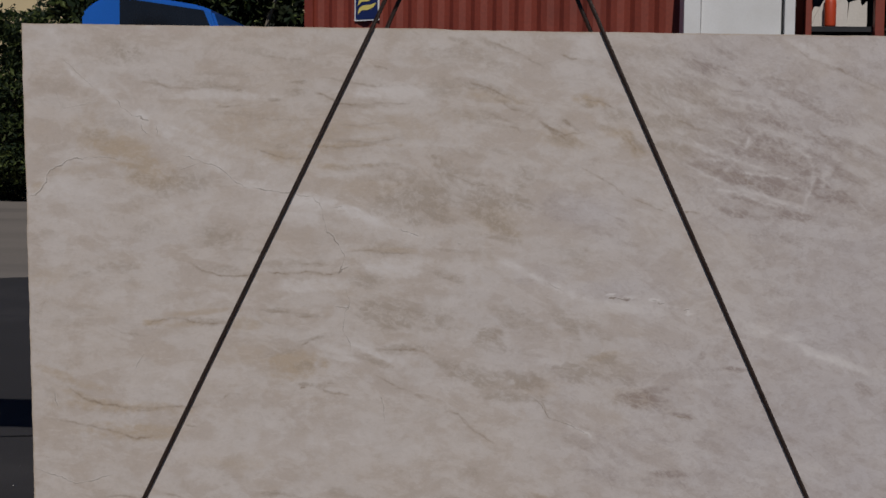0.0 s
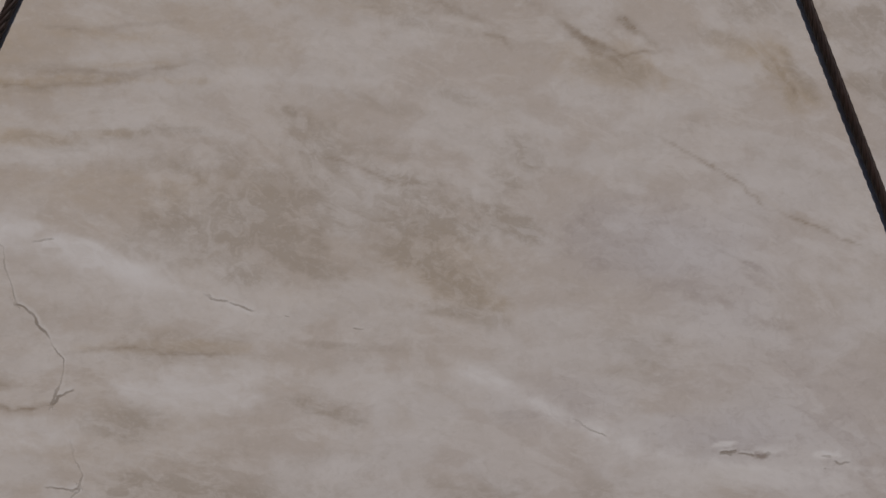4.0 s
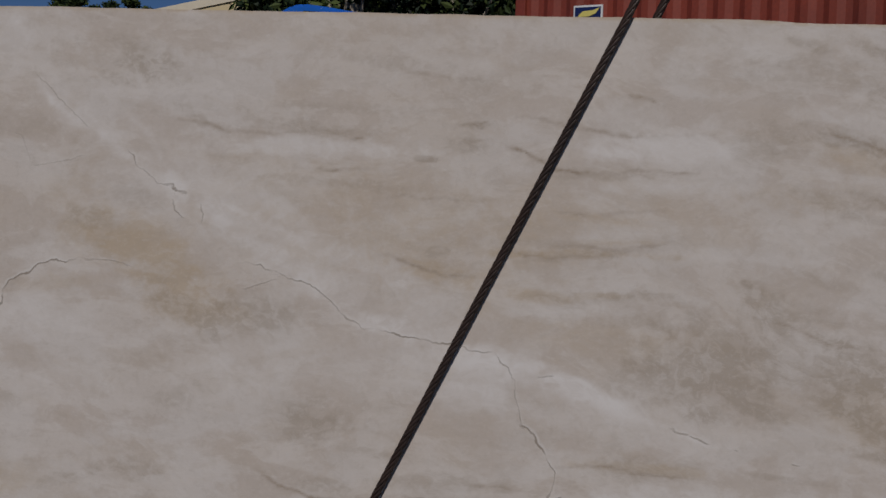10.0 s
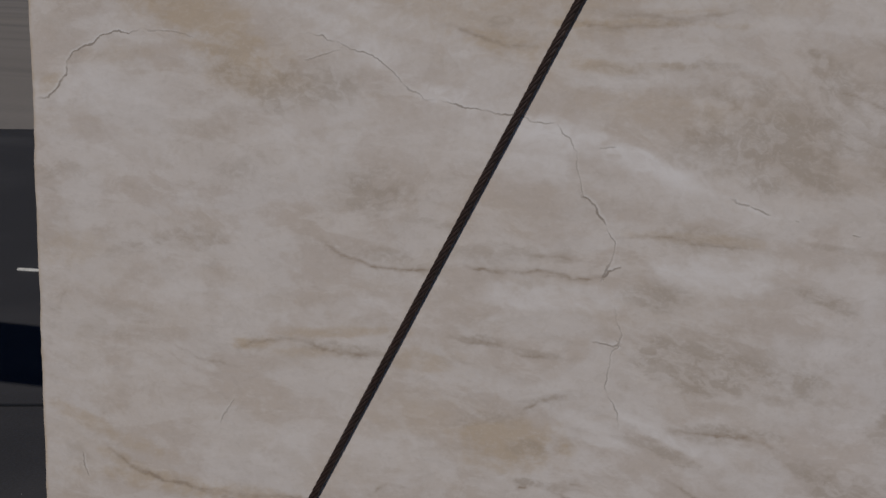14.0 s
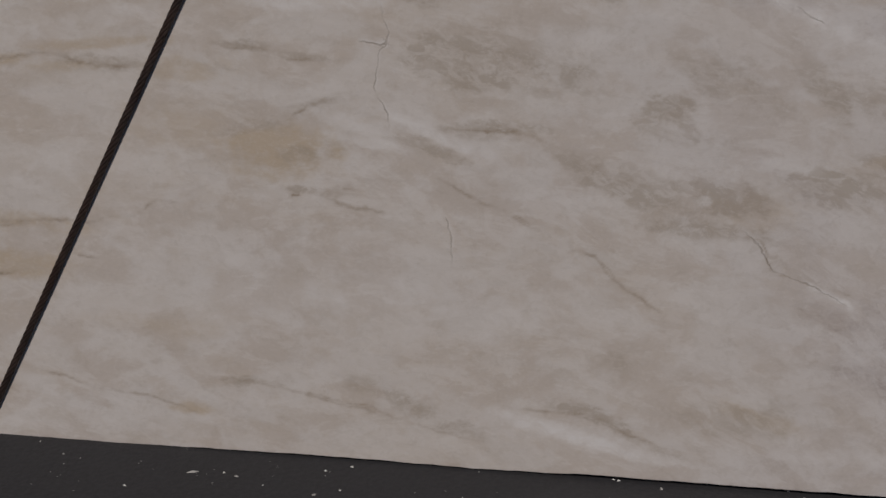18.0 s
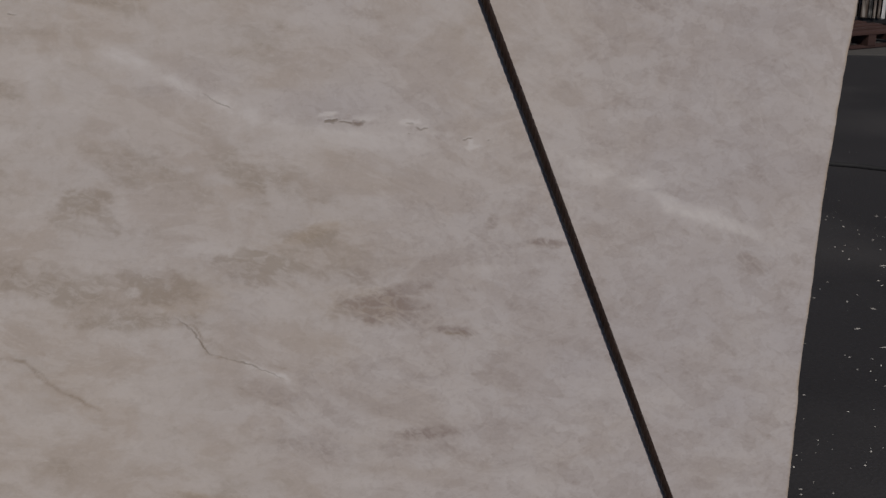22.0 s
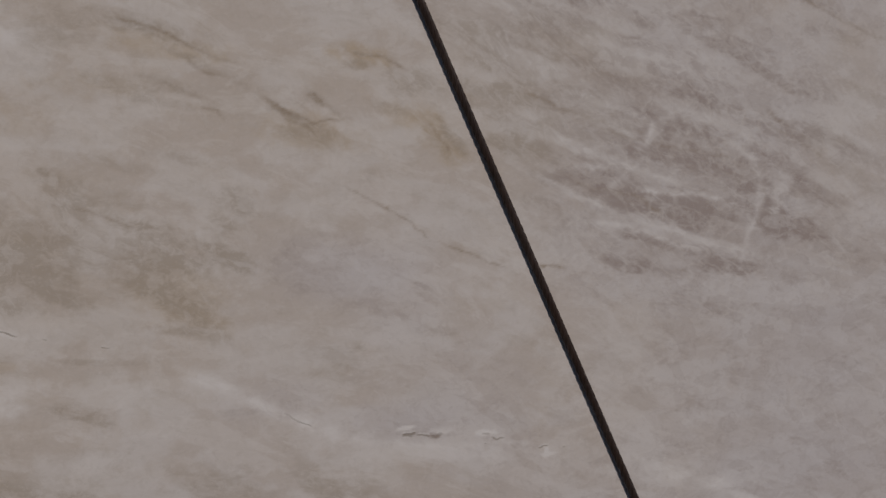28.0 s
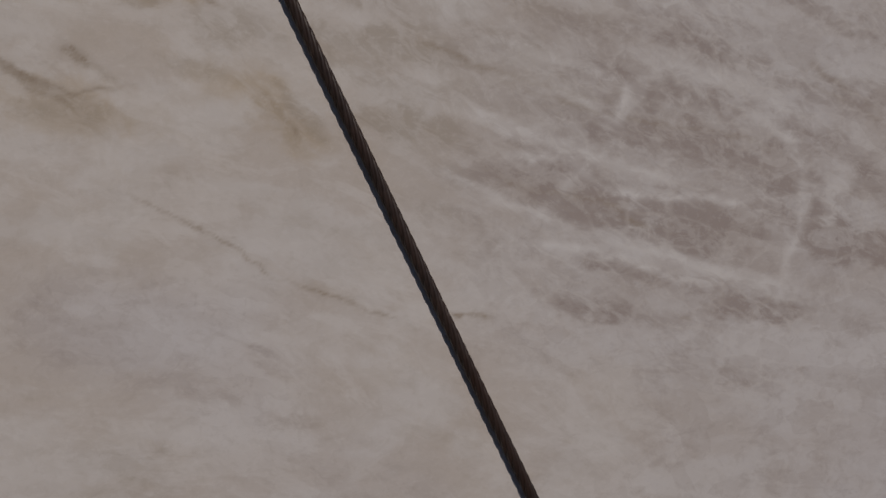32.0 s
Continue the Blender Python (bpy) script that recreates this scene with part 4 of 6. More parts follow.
seam("vein", 0.01, 0.5, [(0.123, 1.495), (0.167, 1.461), (0.239, 1.440)])
seam("vein", 0.009, 0.55, [(0.089, 1.683), (0.142, 1.666), (0.204, 1.636), (0.268, 1.601)])
seam("vein", 0.009, 0.6, [(0.319, 1.651), (0.351, 1.635), (0.389, 1.632)])
seam("vein", 0.008, 0.45, [(1.032, 1.700), (1.082, 1.679), (1.127, 1.639), (1.184, 1.620), (1.265, 1.586), (1.359, 1.545), (1.456, 1.515)])
seam("vein", 0.01, 0.5, [(0.001, 1.555), (0.070, 1.538), (0.132, 1.507), (0.231, 1.471)])
seam("vein", 0.008, 0.4, [(1.169, 1.382), (1.239, 1.345), (1.298, 1.307)])
seam("pale", 0.016, 0.6, [(-1.399, 1.716), (-1.381, 1.699), (-1.358, 1.686)])
seam("pale", 0.012, 0.6, [(-1.371, 1.622), (-1.327, 1.576), (-1.292, 1.544), (-1.255, 1.517)])
seam("pale", 0.01, 0.4, [(-1.214, 1.580), (-1.180, 1.550), (-1.134, 1.511), (-1.100, 1.447), (-0.991, 1.392), (-0.884, 1.358)])
seam("pale", 0.014, 0.7, [(-0.403, 1.129), (-0.349, 1.104), (-0.283, 1.086), (-0.244, 1.068)])
seam("pale", 0.014, 0.6, [(0.083, 0.987), (0.151, 0.949), (0.205, 0.922), (0.251, 0.899), (0.304, 0.879), (0.359, 0.856)])
seam("pale", 0.018, 0.8, [(0.904, 0.781), (1.006, 0.739), (1.098, 0.719), (1.159, 0.667), (1.243, 0.646), (1.387, 0.593)])
seam("pale", 0.016, 0.6, [(0.146, 0.968), (0.209, 0.924), (0.274, 0.889), (0.340, 0.858), (0.417, 0.833), (0.496, 0.827)])
seam("pale", 0.014, 0.9, [(0.751, 0.792), (0.763, 0.792)])
seam("pale", 0.007, 0.5, [(0.672, 1.316), (0.798, 1.258), (0.961, 1.197), (1.085, 1.155), (1.131, 1.139)])
seam("pale", 0.01, 0.35, [(0.840, 1.243), (0.934, 1.329), (0.953, 1.394)])
seam("pale", 0.016, 0.7, [(-0.171, 0.103), (-0.044, 0.081), (0.077, 0.048), (0.118, 0.034)])
seam("pale", 0.012, 0.5, [(-0.132, 0.112), (0.036, 0.078), (0.158, 0.062)])
seam("pale", 0.03, 0.55, [(-1.399, 1.716), (-1.292, 1.573), (-1.189, 1.484), (-1.077, 1.418), (-0.968, 1.343), (-0.862, 1.290), (-0.726, 1.211), (-0.576, 1.154), (-0.461, 1.135), (-0.366, 1.105), (-0.273, 1.058), (-0.182, 1.011)])
seam("pale", 0.022, 0.5, [(-0.991, 1.392), (-0.884, 1.348), (-0.780, 1.314), (-0.679, 1.281), (-0.580, 1.249)])
seam("pale", 0.02, 0.45, [(-0.402, 1.502), (-0.312, 1.507), (-0.224, 1.508), (-0.137, 1.511)])
seam("vein", 0.009, 0.4, [(-1.446, 0.759), (-1.433, 0.788), (-1.458, 0.769)])
seam("vein", 0.009, 0.35, [(-1.213, 0.708), (-1.156, 0.686), (-1.077, 0.678)])
seam("vein", 0.01, 0.4, [(-1.103, 1.547), (-1.038, 1.539), (-0.984, 1.523), (-0.910, 1.521), (-0.828, 1.530), (-0.758, 1.526)])
seam("vein", 0.009, 0.35, [(-0.441, 1.556), (-0.377, 1.544), (-0.314, 1.543)])
seam("vein", 0.009, 0.3, [(-0.724, 1.419), (-0.625, 1.423), (-0.529, 1.421)])
seam("vein", 0.009, 0.45, [(-0.518, 1.354), (-0.463, 1.333), (-0.393, 1.331), (-0.323, 1.339), (-0.274, 1.350)])
seam("vein", 0.009, 0.45, [(-0.398, 0.980), (-0.312, 0.987), (-0.240, 0.976), (-0.167, 0.979)])
seam("vein", 0.008, 0.5, [(-0.528, 0.900), (-0.471, 0.902), (-0.421, 0.901)])
seam("vein", 0.008, 0.4, [(-0.096, 1.252), (-0.023, 1.238), (0.043, 1.210), (0.072, 1.210)])
seam("vein", 0.008, 0.45, [(0.148, 1.414), (0.177, 1.403), (0.200, 1.382)])
seam("vein", 0.008, 0.6, [(0.330, 1.431), (0.349, 1.417)])
seam("vein", 0.008, 0.5, [(0.257, 1.426), (0.295, 1.402), (0.340, 1.381), (0.406, 1.389)])
seam("vein", 0.009, 0.55, [(0.395, 1.505), (0.462, 1.488), (0.501, 1.471)])
seam("vein", 0.009, 0.6, [(0.531, 1.386), (0.561, 1.358), (0.581, 1.330)])
seam("vein", 0.009, 0.45, [(0.776, 1.292), (0.850, 1.263), (0.915, 1.253), (0.993, 1.212)])
seam("vein", 0.008, 0.4, [(0.804, 1.382), (0.879, 1.363), (0.955, 1.344), (1.043, 1.330), (1.123, 1.305)])
seam("vein", 0.008, 0.35, [(1.151, 1.418), (1.223, 1.368), (1.296, 1.317)])
seam("vein", 0.009, 0.45, [(0.045, 1.457), (0.097, 1.446), (0.167, 1.420)])
seam("pale", 0.008, 0.4, [(0.639, 1.436), (0.721, 1.390), (0.806, 1.342), (0.902, 1.303), (1.013, 1.274), (1.126, 1.253)])
seam("pale", 0.008, 0.4, [(1.120, 1.367), (1.158, 1.285), (1.151, 1.212), (1.121, 1.118)])
seam("pale", 0.006, 0.6, [(0.781, 1.399), (0.887, 1.374), (0.930, 1.339), (0.950, 1.389)])
seam("pale", 0.006, 0.6, [(0.783, 1.315), (0.868, 1.299), (0.933, 1.264), (1.053, 1.247), (1.108, 1.252)])
seam("pale", 0.006, 0.6, [(0.796, 1.210), (0.913, 1.198), (1.001, 1.161), (1.068, 1.154)])
seam("vein", 0.008, 0.5, [(0.010, 1.554), (0.089, 1.533), (0.142, 1.502), (0.215, 1.475)])
seam("vein", 0.008, 0.5, [(0.252, 1.434), (0.289, 1.402), (0.326, 1.386)])
seam("vein", 0.008, 0.6, [(0.340, 1.435), (0.359, 1.414)])
seam("vein", 0.007, 0.6, [(-0.283, 0.559), (-0.247, 0.535), (-0.191, 0.511), (-0.145, 0.491), (-0.088, 0.466)])
seam("vein", 0.006, 0.45, [(-0.045, 0.446), (-0.006, 0.430), (0.019, 0.415), (0.049, 0.378)])
seam("vein", 0.006, 0.45, [(0.059, 0.373), (0.099, 0.346), (0.119, 0.339)])
seam("vein", 0.008, 0.45, [(-0.299, 0.650), (-0.217, 0.646), (-0.153, 0.653)])
seam("pale", 0.014, 0.7, [(-0.388, 0.669), (-0.335, 0.656), (-0.282, 0.628), (-0.190, 0.605)])
seam("pale", 0.008, 0.7, [(0.337, 0.416), (0.432, 0.374), (0.453, 0.361)])
seam("crack", 0.0025, 0.5, [(0.242, 0.500), (0.274, 0.474), (0.306, 0.427), (0.379, 0.401), (0.442, 0.368)])
seam("pale", 0.008, 1, [(-0.423, 1.134), (-0.357, 1.125), (-0.318, 1.100), (-0.279, 1.075)])
seam("pale", 0.007, 0.8, [(-0.521, 1.162), (-0.491, 1.138), (-0.471, 1.126)])
seam("pale", 0.008, 0.7, [(-0.560, 1.155), (-0.520, 1.146), (-0.473, 1.154)])
seam("pale", 0.005, 0.6, [(-0.279, 1.075), (-0.213, 1.062), (-0.148, 1.037), (-0.111, 1.029)])
seam("crack", 0.0025, 0.55, [(-0.213, 1.062), (-0.176, 1.046), (-0.139, 1.036)])


clump = value_noise(flow_p * 15, flow_q * 30, 24, 5, 0.62)
for k, depth in ((0, 0.45), (1, 0.4), (2, 0.35)):
    mask[:, :, k] *= np.clip(0.95 + depth * clump, 0.25, 1.25)
mask[:, :, 0] *= 1 - 0.18 * np.exp(-((px - 0.86) / 0.4) ** 2 - ((pz - 1.27) / 0.22) ** 2)
# the stone turns from warm to cool grey across its width
cool_side = 1 / (1 + np.exp(-(px - 0.55 + 0.45 * value_noise(px * 2.2, pz * 3, 31, 4) - 0.25 * (pz - 0.8)) / 0.28))
mask[:, :, 3] = np.clip(mask[:, :, 3] * 0.8 + 0.46 * cool_side * np.clip(0.9 + 0.7 * value_noise(px * 6, pz * 8, 32, 4), 0.1, 1.4), 0, 1)
mask[:, :, 1] += 0.13 * (1 - cool_side) * np.clip(1.0 + 1.2 * value_noise(px * 3, pz * 5, 33, 4), 0, 2)
# tan line along the sawn side and top arris, painted as a lit edge
rim_gap = np.minimum(np.minimum(px - px[0], px[-1] - px), np.minimum(pz[:, -1:] - pz, 1.0))
mask[:, :, 1] += 0.8 * np.exp(-(rim_gap / 0.004) ** 2) * np.clip(0.9 + breakup, 0.3, 1.3)
n = NX * NZ
idx = np.arange(n).reshape(NX, NZ)
rim_loop = np.concatenate([idx[:, 0], idx[-1, 1:], idx[-2::-1, -1], idx[0, -2:0:-1]])
verts = np.stack([px.ravel(), py.ravel(), pz.ravel()], 1)
back = verts[rim_loop] + np.array([0, THICK, 0])
mid = verts[rim_loop] + np.array([0, 0.012, 0]) + np.stack([crng.uniform(-.0012, .0012, len(rim_loop)), np.zeros(len(rim_loop)), crng.uniform(-.0012, .0012, len(rim_loop))], 1)
allv = np.concatenate([verts, mid, back])
quads = np.stack([idx[:-1, :-1], idx[1:, :-1], idx[1:, 1:], idx[:-1, 1:]], -1).reshape(-1, 4)
k = len(rim_loop)
ring, nxt = np.arange(k), (np.arange(k) + 1) % k
side1 = np.stack([rim_loop, n + ring, n + nxt, rim_loop[nxt]], 1)
side2 = np.stack([n + ring, n + k + ring, n + k + nxt, n + nxt], 1)
faces = np.concatenate([quads, side1, side2])
me = bpy.data.meshes.new("stone")
me.vertices.add(len(allv)); me.vertices.foreach_set("co", allv.ravel())
count = len(faces) * 4 + k
me.loops.add(count); me.loops.foreach_set("vertex_index", np.concatenate([faces.ravel(), (n + k + ring)]))
me.polygons.add(len(faces) + 1)
me.polygons.foreach_set("loop_start", np.concatenate([np.arange(len(faces)) * 4, [len(faces) * 4]]))
rim_mat = np.zeros(len(faces) + 1, dtype=np.int32); rim_mat[len(quads):] = 1
me.polygons.foreach_set("material_index", rim_mat)
me.polygons.foreach_set("use_smooth", np.zeros(len(faces) + 1, dtype=bool))
me.update(calc_edges=True); me.validate()
col = me.attributes.new("stain", "FLOAT_COLOR", "POINT")
full = np.zeros((len(allv), 4)); full[:n] = mask.reshape(-1, 4)
col.data.foreach_set("color", full.ravel())
vn = me.attributes.new("vein", "FLOAT", "POINT")
vv = np.zeros(len(allv)); vv[:n] = veins.ravel()
vn.data.foreach_set("value", vv)
cr = me.attributes.new("crack", "FLOAT", "POINT")
vv[:n] = cracks.ravel()
cr.data.foreach_set("value", vv)
cd = me.attributes.new("crack_side", "FLOAT", "POINT")
vv[:n] = np.clip(crack_side, -12, 12).ravel()
cd.data.foreach_set("value", vv)
fl = me.attributes.new("flow", "FLOAT_VECTOR", "POINT")
fv = np.zeros((len(allv), 3)); fv[:n, 0], fv[:n, 1] = flow_p.ravel(), flow_q.ravel()
fl.data.foreach_set("vector", fv.ravel())

STONE = bpy.data.materials.new("quartzite")
STONE.use_nodes = True
sn, sl = STONE.node_tree.nodes, STONE.node_tree.links
bsdf = sn["Principled BSDF"]
bsdf.inputs["Specular IOR Level"].default_value = 0.35
flow = sn.new("ShaderNodeAttribute"); flow.attribute_name = "flow"
stains = sn.new("ShaderNodeAttribute"); stains.attribute_name = "stain"
vein = sn.new("ShaderNodeAttribute"); vein.attribute_name = "vein"
crack = sn.new("ShaderNodeAttribute"); crack.attribute_name = "crack"
flank = sn.new("ShaderNodeAttribute"); flank.attribute_name = "crack_side"
split = sn.new("ShaderNodeSeparateColor")
sl.new(stains.outputs["Color"], split.inputs["Color"])


where = sn.new("ShaderNodeTexCoord")
turned = sn.new("ShaderNodeMapping")
turned.inputs["Rotation"].default_value = (radians(-90), 0, 0)
sl.new(where.outputs["Object"], turned.inputs["Vector"])


def stone_noise(scale, detail=6.0, rough=0.6, distortion=0.0, kind="ShaderNodeTexNoise", even=False):
    mp = sn.new("ShaderNodeMapping")
    mp.inputs["Scale"].default_value = (*scale, 1)
    sl.new((turned if even else flow).outputs["Vector"], mp.inputs["Vector"])
    t = sn.new(kind)
    t.inputs["Scale"].default_value = 1.0
    if kind == "ShaderNodeTexNoise":
        t.inputs["Detail"].default_value, t.inputs["Roughness"].default_value, t.inputs["Distortion"].default_value = detail, rough, distortion
    sl.new(mp.outputs["Vector"], t.inputs["Vector"])
    return t


def ramp(socket, lo, hi, to=(0.0, 1.0)):
    r = sn.new("ShaderNodeMapRange")
    r.interpolation_type = "SMOOTHSTEP"
    for name, value in zip(("From Min", "From Max", "To Min", "To Max"), (lo, hi, *to)):
        r.inputs[name].default_value = value
    sl.new(socket, r.inputs["Value"])
    return r.outputs["Result"]


def calc(op, a, b):
    m = sn.new("ShaderNodeMath"); m.operation = op
    for i, s in enumerate((a, b)):
        if isinstance(s, (int, float)):
            m.inputs[i].default_value = s
        else:
            sl.new(s, m.inputs[i])
    return m.outputs[0]


def tint(base, colour, fac):
    m = sn.new("ShaderNodeMix"); m.data_type = "RGBA"
    if isinstance(base, tuple):
        m.inputs["A"].default_value = (*base, 1)
    else:
        sl.new(base, m.inputs["A"])
    m.inputs["B"].default_value = (*colour, 1)
    sl.new(fac, m.inputs["Factor"])
    return m.outputs["Result"]


streak = stone_noise((3.0, 9.0), 7, 0.66, 0.5).outputs["Fac"]
band = stone_noise((6.0, 13.0), 7, 0.66, 0.5).outputs["Fac"]
mottle = stone_noise((40, 48), 5, 0.66, 0.8, even=True).outputs["Fac"]
fleck = stone_noise((120, 150), 3, 0.6, 0.3, even=True).outputs["Fac"]
cloud = stone_noise((6, 9), 7, 0.6, 0.3, even=True).outputs["Fac"]
grain = stone_noise((420, 460), 3, 0.6, even=True).outputs["Fac"]
wisp = stone_noise((15, 27), 6, 0.64, 0.5).outputs["Fac"]


def cells(scale, feature, wander):
    """Broken, angular patches that follow the bedding, with wandering outlines."""
    warp = stone_noise((20, 24), 3, 0.55, 0.0, even=True)
    shift = sn.new("ShaderNodeVectorMath"); shift.operation = "MULTIPLY_ADD"
    sl.new(warp.outputs["Color"], shift.inputs[0])
    shift.inputs[1].default_value = (wander, wander, 0)
    sl.new(flow.outputs["Vector"], shift.inputs[2])
    mp = sn.new("ShaderNodeMapping")
    mp.inputs["Scale"].default_value = (*scale, 1)
    sl.new(shift.outputs[0], mp.inputs["Vector"])
    vor = sn.new("ShaderNodeTexVoronoi")
    vor.feature, vor.voronoi_dimensions = feature, "2D"
    vor.inputs["Scale"].default_value = 1.0
    sl.new(mp.outputs["Vector"], vor.inputs["Vector"])
    return vor


tone = sn.new("ShaderNodeSeparateColor")
sl.new(cells((24, 46), "F1", 0.030).outputs["Color"], tone.inputs["Color"])
rift = ramp(cells((24, 46), "DISTANCE_TO_EDGE", 0.030).outputs["Distance"], 0.0, 0.16, (1.0, 0.0))
blocky = ramp(stains.outputs["Alpha"], 0.12, 0.34)
blot = stone_noise((34, 54), 5, 0.66, 0.8).outputs["Fac"]
sheet_tone = stone_noise((5, 12), 6, 0.66, 0.5).outputs["Fac"]
shard_tone = stone_noise((11, 22), 5, 0.66, 0.6, even=True).outputs["Fac"]
patch = calc("ADD", ramp(tone.outputs[0], 0.10, 0.90, (0.40, 0.66)), ramp(blot, 0.42, 0.56, (0.0, 0.62)))
dark = calc("MULTIPLY", split.outputs[0], patch)
dark = calc("ADD", dark, ramp(streak, 0.50, 0.60, (0.0, 0.07)))
dark = calc("ADD", dark, ramp(wisp, 0.57, 0.64, (0.0, 0.15)))
thread = stone_noise((36, 52), 5, 0.64, 0.6).outputs["Fac"]
dark = calc("ADD", dark, ramp(thread, 0.58, 0.66, (0.0, 0.14)))
dark = calc("ADD", dark, calc("MULTIPLY", ramp(tone.outputs[1], 0.55, 0.95, (0.0, 0.16)), blocky))
dark = calc("ADD", dark, ramp(shard_tone, 0.52, 0.58, (0.0, 0.13)))
dark = calc("ADD", dark, ramp(mottle, 0.52, 0.60, (0.0, 0.14)))
dark = calc("ADD", dark, ramp(fleck, 0.54, 0.68, (0.0, 0.08)))
dark = calc("MINIMUM", calc("MAXIMUM", dark, 0.0), 1.0)
colour = tint((0.572, 0.500, 0.452), (0.640, 0.582, 0.548), ramp(cloud, 0.44, 0.56))
colour = tint(colour, (0.550, 0.464, 0.392), ramp(band, 0.48, 0.62, (0.0, 0.34)))
colour = tint(colour, (0.690, 0.632, 0.598), ramp(sheet_tone, 0.50, 0.57, (0.0, 0.50)))
colour = tint(colour, (0.690, 0.632, 0.598), ramp(shard_tone, 0.36, 0.46, (0.40, 0.0)))
colour = tint(colour, (0.565, 0.525, 0.535), calc("MINIMUM", stains.outputs["Alpha"], 0.85))
colour = tint(colour, (0.515, 0.408, 0.300), calc("MINIMUM", calc("MULTIPLY", split.outputs[1], ramp(blot, 0.36, 0.60, (0.60, 1.05))), 0.85))
colour = tint(colour, (0.385, 0.318, 0.258), calc("MULTIPLY", dark, calc("SUBTRACT", 0.66, calc("MULTIPLY", blocky, 0.42))))
colour = tint(colour, (0.340, 0.272, 0.248), calc("MULTIPLY", dark, calc("MULTIPLY", blocky, 0.80)))
colour = tint(colour, (0.325, 0.250, 0.185), calc("MINIMUM", calc("MULTIPLY", vein.outputs["Fac"], ramp(mottle, 0.3, 0.62, (0.60, 1.15))), 0.85))
colour = tint(colour, (0.760, 0.712, 0.690), calc("MINIMUM", calc("MULTIPLY", split.outputs[2], ramp(blot, 0.40, 0.60, (1.0, 0.70))), 0.85))
colour = tint(colour, (0.670, 0.610, 0.572), calc("MULTIPLY", calc("MULTIPLY", rift, blocky), calc("MULTIPLY", ramp(cloud, 0.36, 0.56), calc("MINIMUM", split.outputs[0], 0.24))))
colour = tint(colour, (0.735, 0.690, 0.660), ramp(fleck, 0.32, 0.46, (0.12, 0.0)))
# hair cracks: a dark line with a chalky lip along one side
off = calc("ADD", flank.outputs["Fac"], calc("MULTIPLY", calc("SUBTRACT", fleck, 0.5), 2.2))
lip = calc("MULTIPLY", ramp(off, 0.6, 1.6), ramp(off, 2.0, 5.5, (1.0, 0.0)))
colour = tint(colour, (0.760, 0.715, 0.690), calc("MINIMUM", calc("MULTIPLY", lip, calc("MULTIPLY", crack.outputs["Fac"], 0.42)), 0.5))
line = calc("MULTIPLY", ramp(calc("ABSOLUTE", off, 0.0), 0.6, 1.45, (1.0, 0.0)), calc("MINIMUM", crack.outputs["Fac"], 1.0))
colour = tint(colour, (0.270, 0.225, 0.185), calc("MULTIPLY", line, 0.80))
colour = tint(colour, (0.38, 0.32, 0.27), ramp(grain, 0.60, 0.78, (0.0, 0.08)))
sl.new(colour, bsdf.inputs["Base Color"])
sl.new(ramp(mottle, 0.3, 0.7, (0.38, 0.52)), bsdf.inputs["Roughness"])
relief = sn.new("ShaderNodeBump")
relief.inputs["Strength"].default_value, relief.inputs["Distance"].default_value = 0.12, 0.0015
sl.new(calc("SUBTRACT", calc("MULTIPLY", mottle, 0.3), line), relief.inputs["Height"]); sl.new(relief.outputs["Normal"], bsdf.inputs["Normal"])
SAWN = mat("sawn_stone_edge", (0.50, 0.42, 0.33), 0.8, spread=0.2, scale=9, fine=120, bump=0.6, dirt=(0.45, 0.33, 0.22), dirt_amount=0.5, dirt_scale=6)
me.materials.append(STONE), me.materials.append(SAWN)
part("stone", me, None, slab)


# ---- two wire rope slings ----
def in_slab(x, y, z):
    return slab.matrix_world @ Vector((x, y, z))
def rope(name, points, parent, radius=0.0072, lay=0.10, step=0.007):
    """Six strands laid round each other along straight runs between the points."""
    pts = [Vector(p) for p in points]
    run, lens = [], []
    total = 0.0
    for a, b in zip(pts, pts[1:]):
        k = max(2, int((b - a).length / step))
        for i in range(k):
            run.append(a.lerp(b, i / k)), lens.append(total + (b - a).length * i / k)
        total += (b - a).length
    run.append(pts[-1]), lens.append(total)
    leg = None
    for s in range(6):
        bm, line = bmesh.new(), []
        for i, p in enumerate(run):
            d = (run[min(i + 1, len(run) - 1)] - run[max(i - 1, 0)]).normalized()
            side = d.cross(Vector((0, 1, 0.001))).normalized()
            up = side.cross(d)
            a = 2 * math.pi * (s / 6 - lens[i] / lay)
            line.append(p + (side * math.cos(a) + up * math.sin(a)) * radius * 0.59)
        tube(line, radius * 0.41, 7, bm)
        if leg is None:
            core = tube(run[::12] + [run[-1]], radius * 0.4, 6)
            leg = part(name, core, STEEL_ROPE, parent, smooth=True)
        part("strand", bm, STEEL_ROPE, leg, smooth=True)
    return leg
HOOK = in_slab(0.075, 0.015, 2.56)
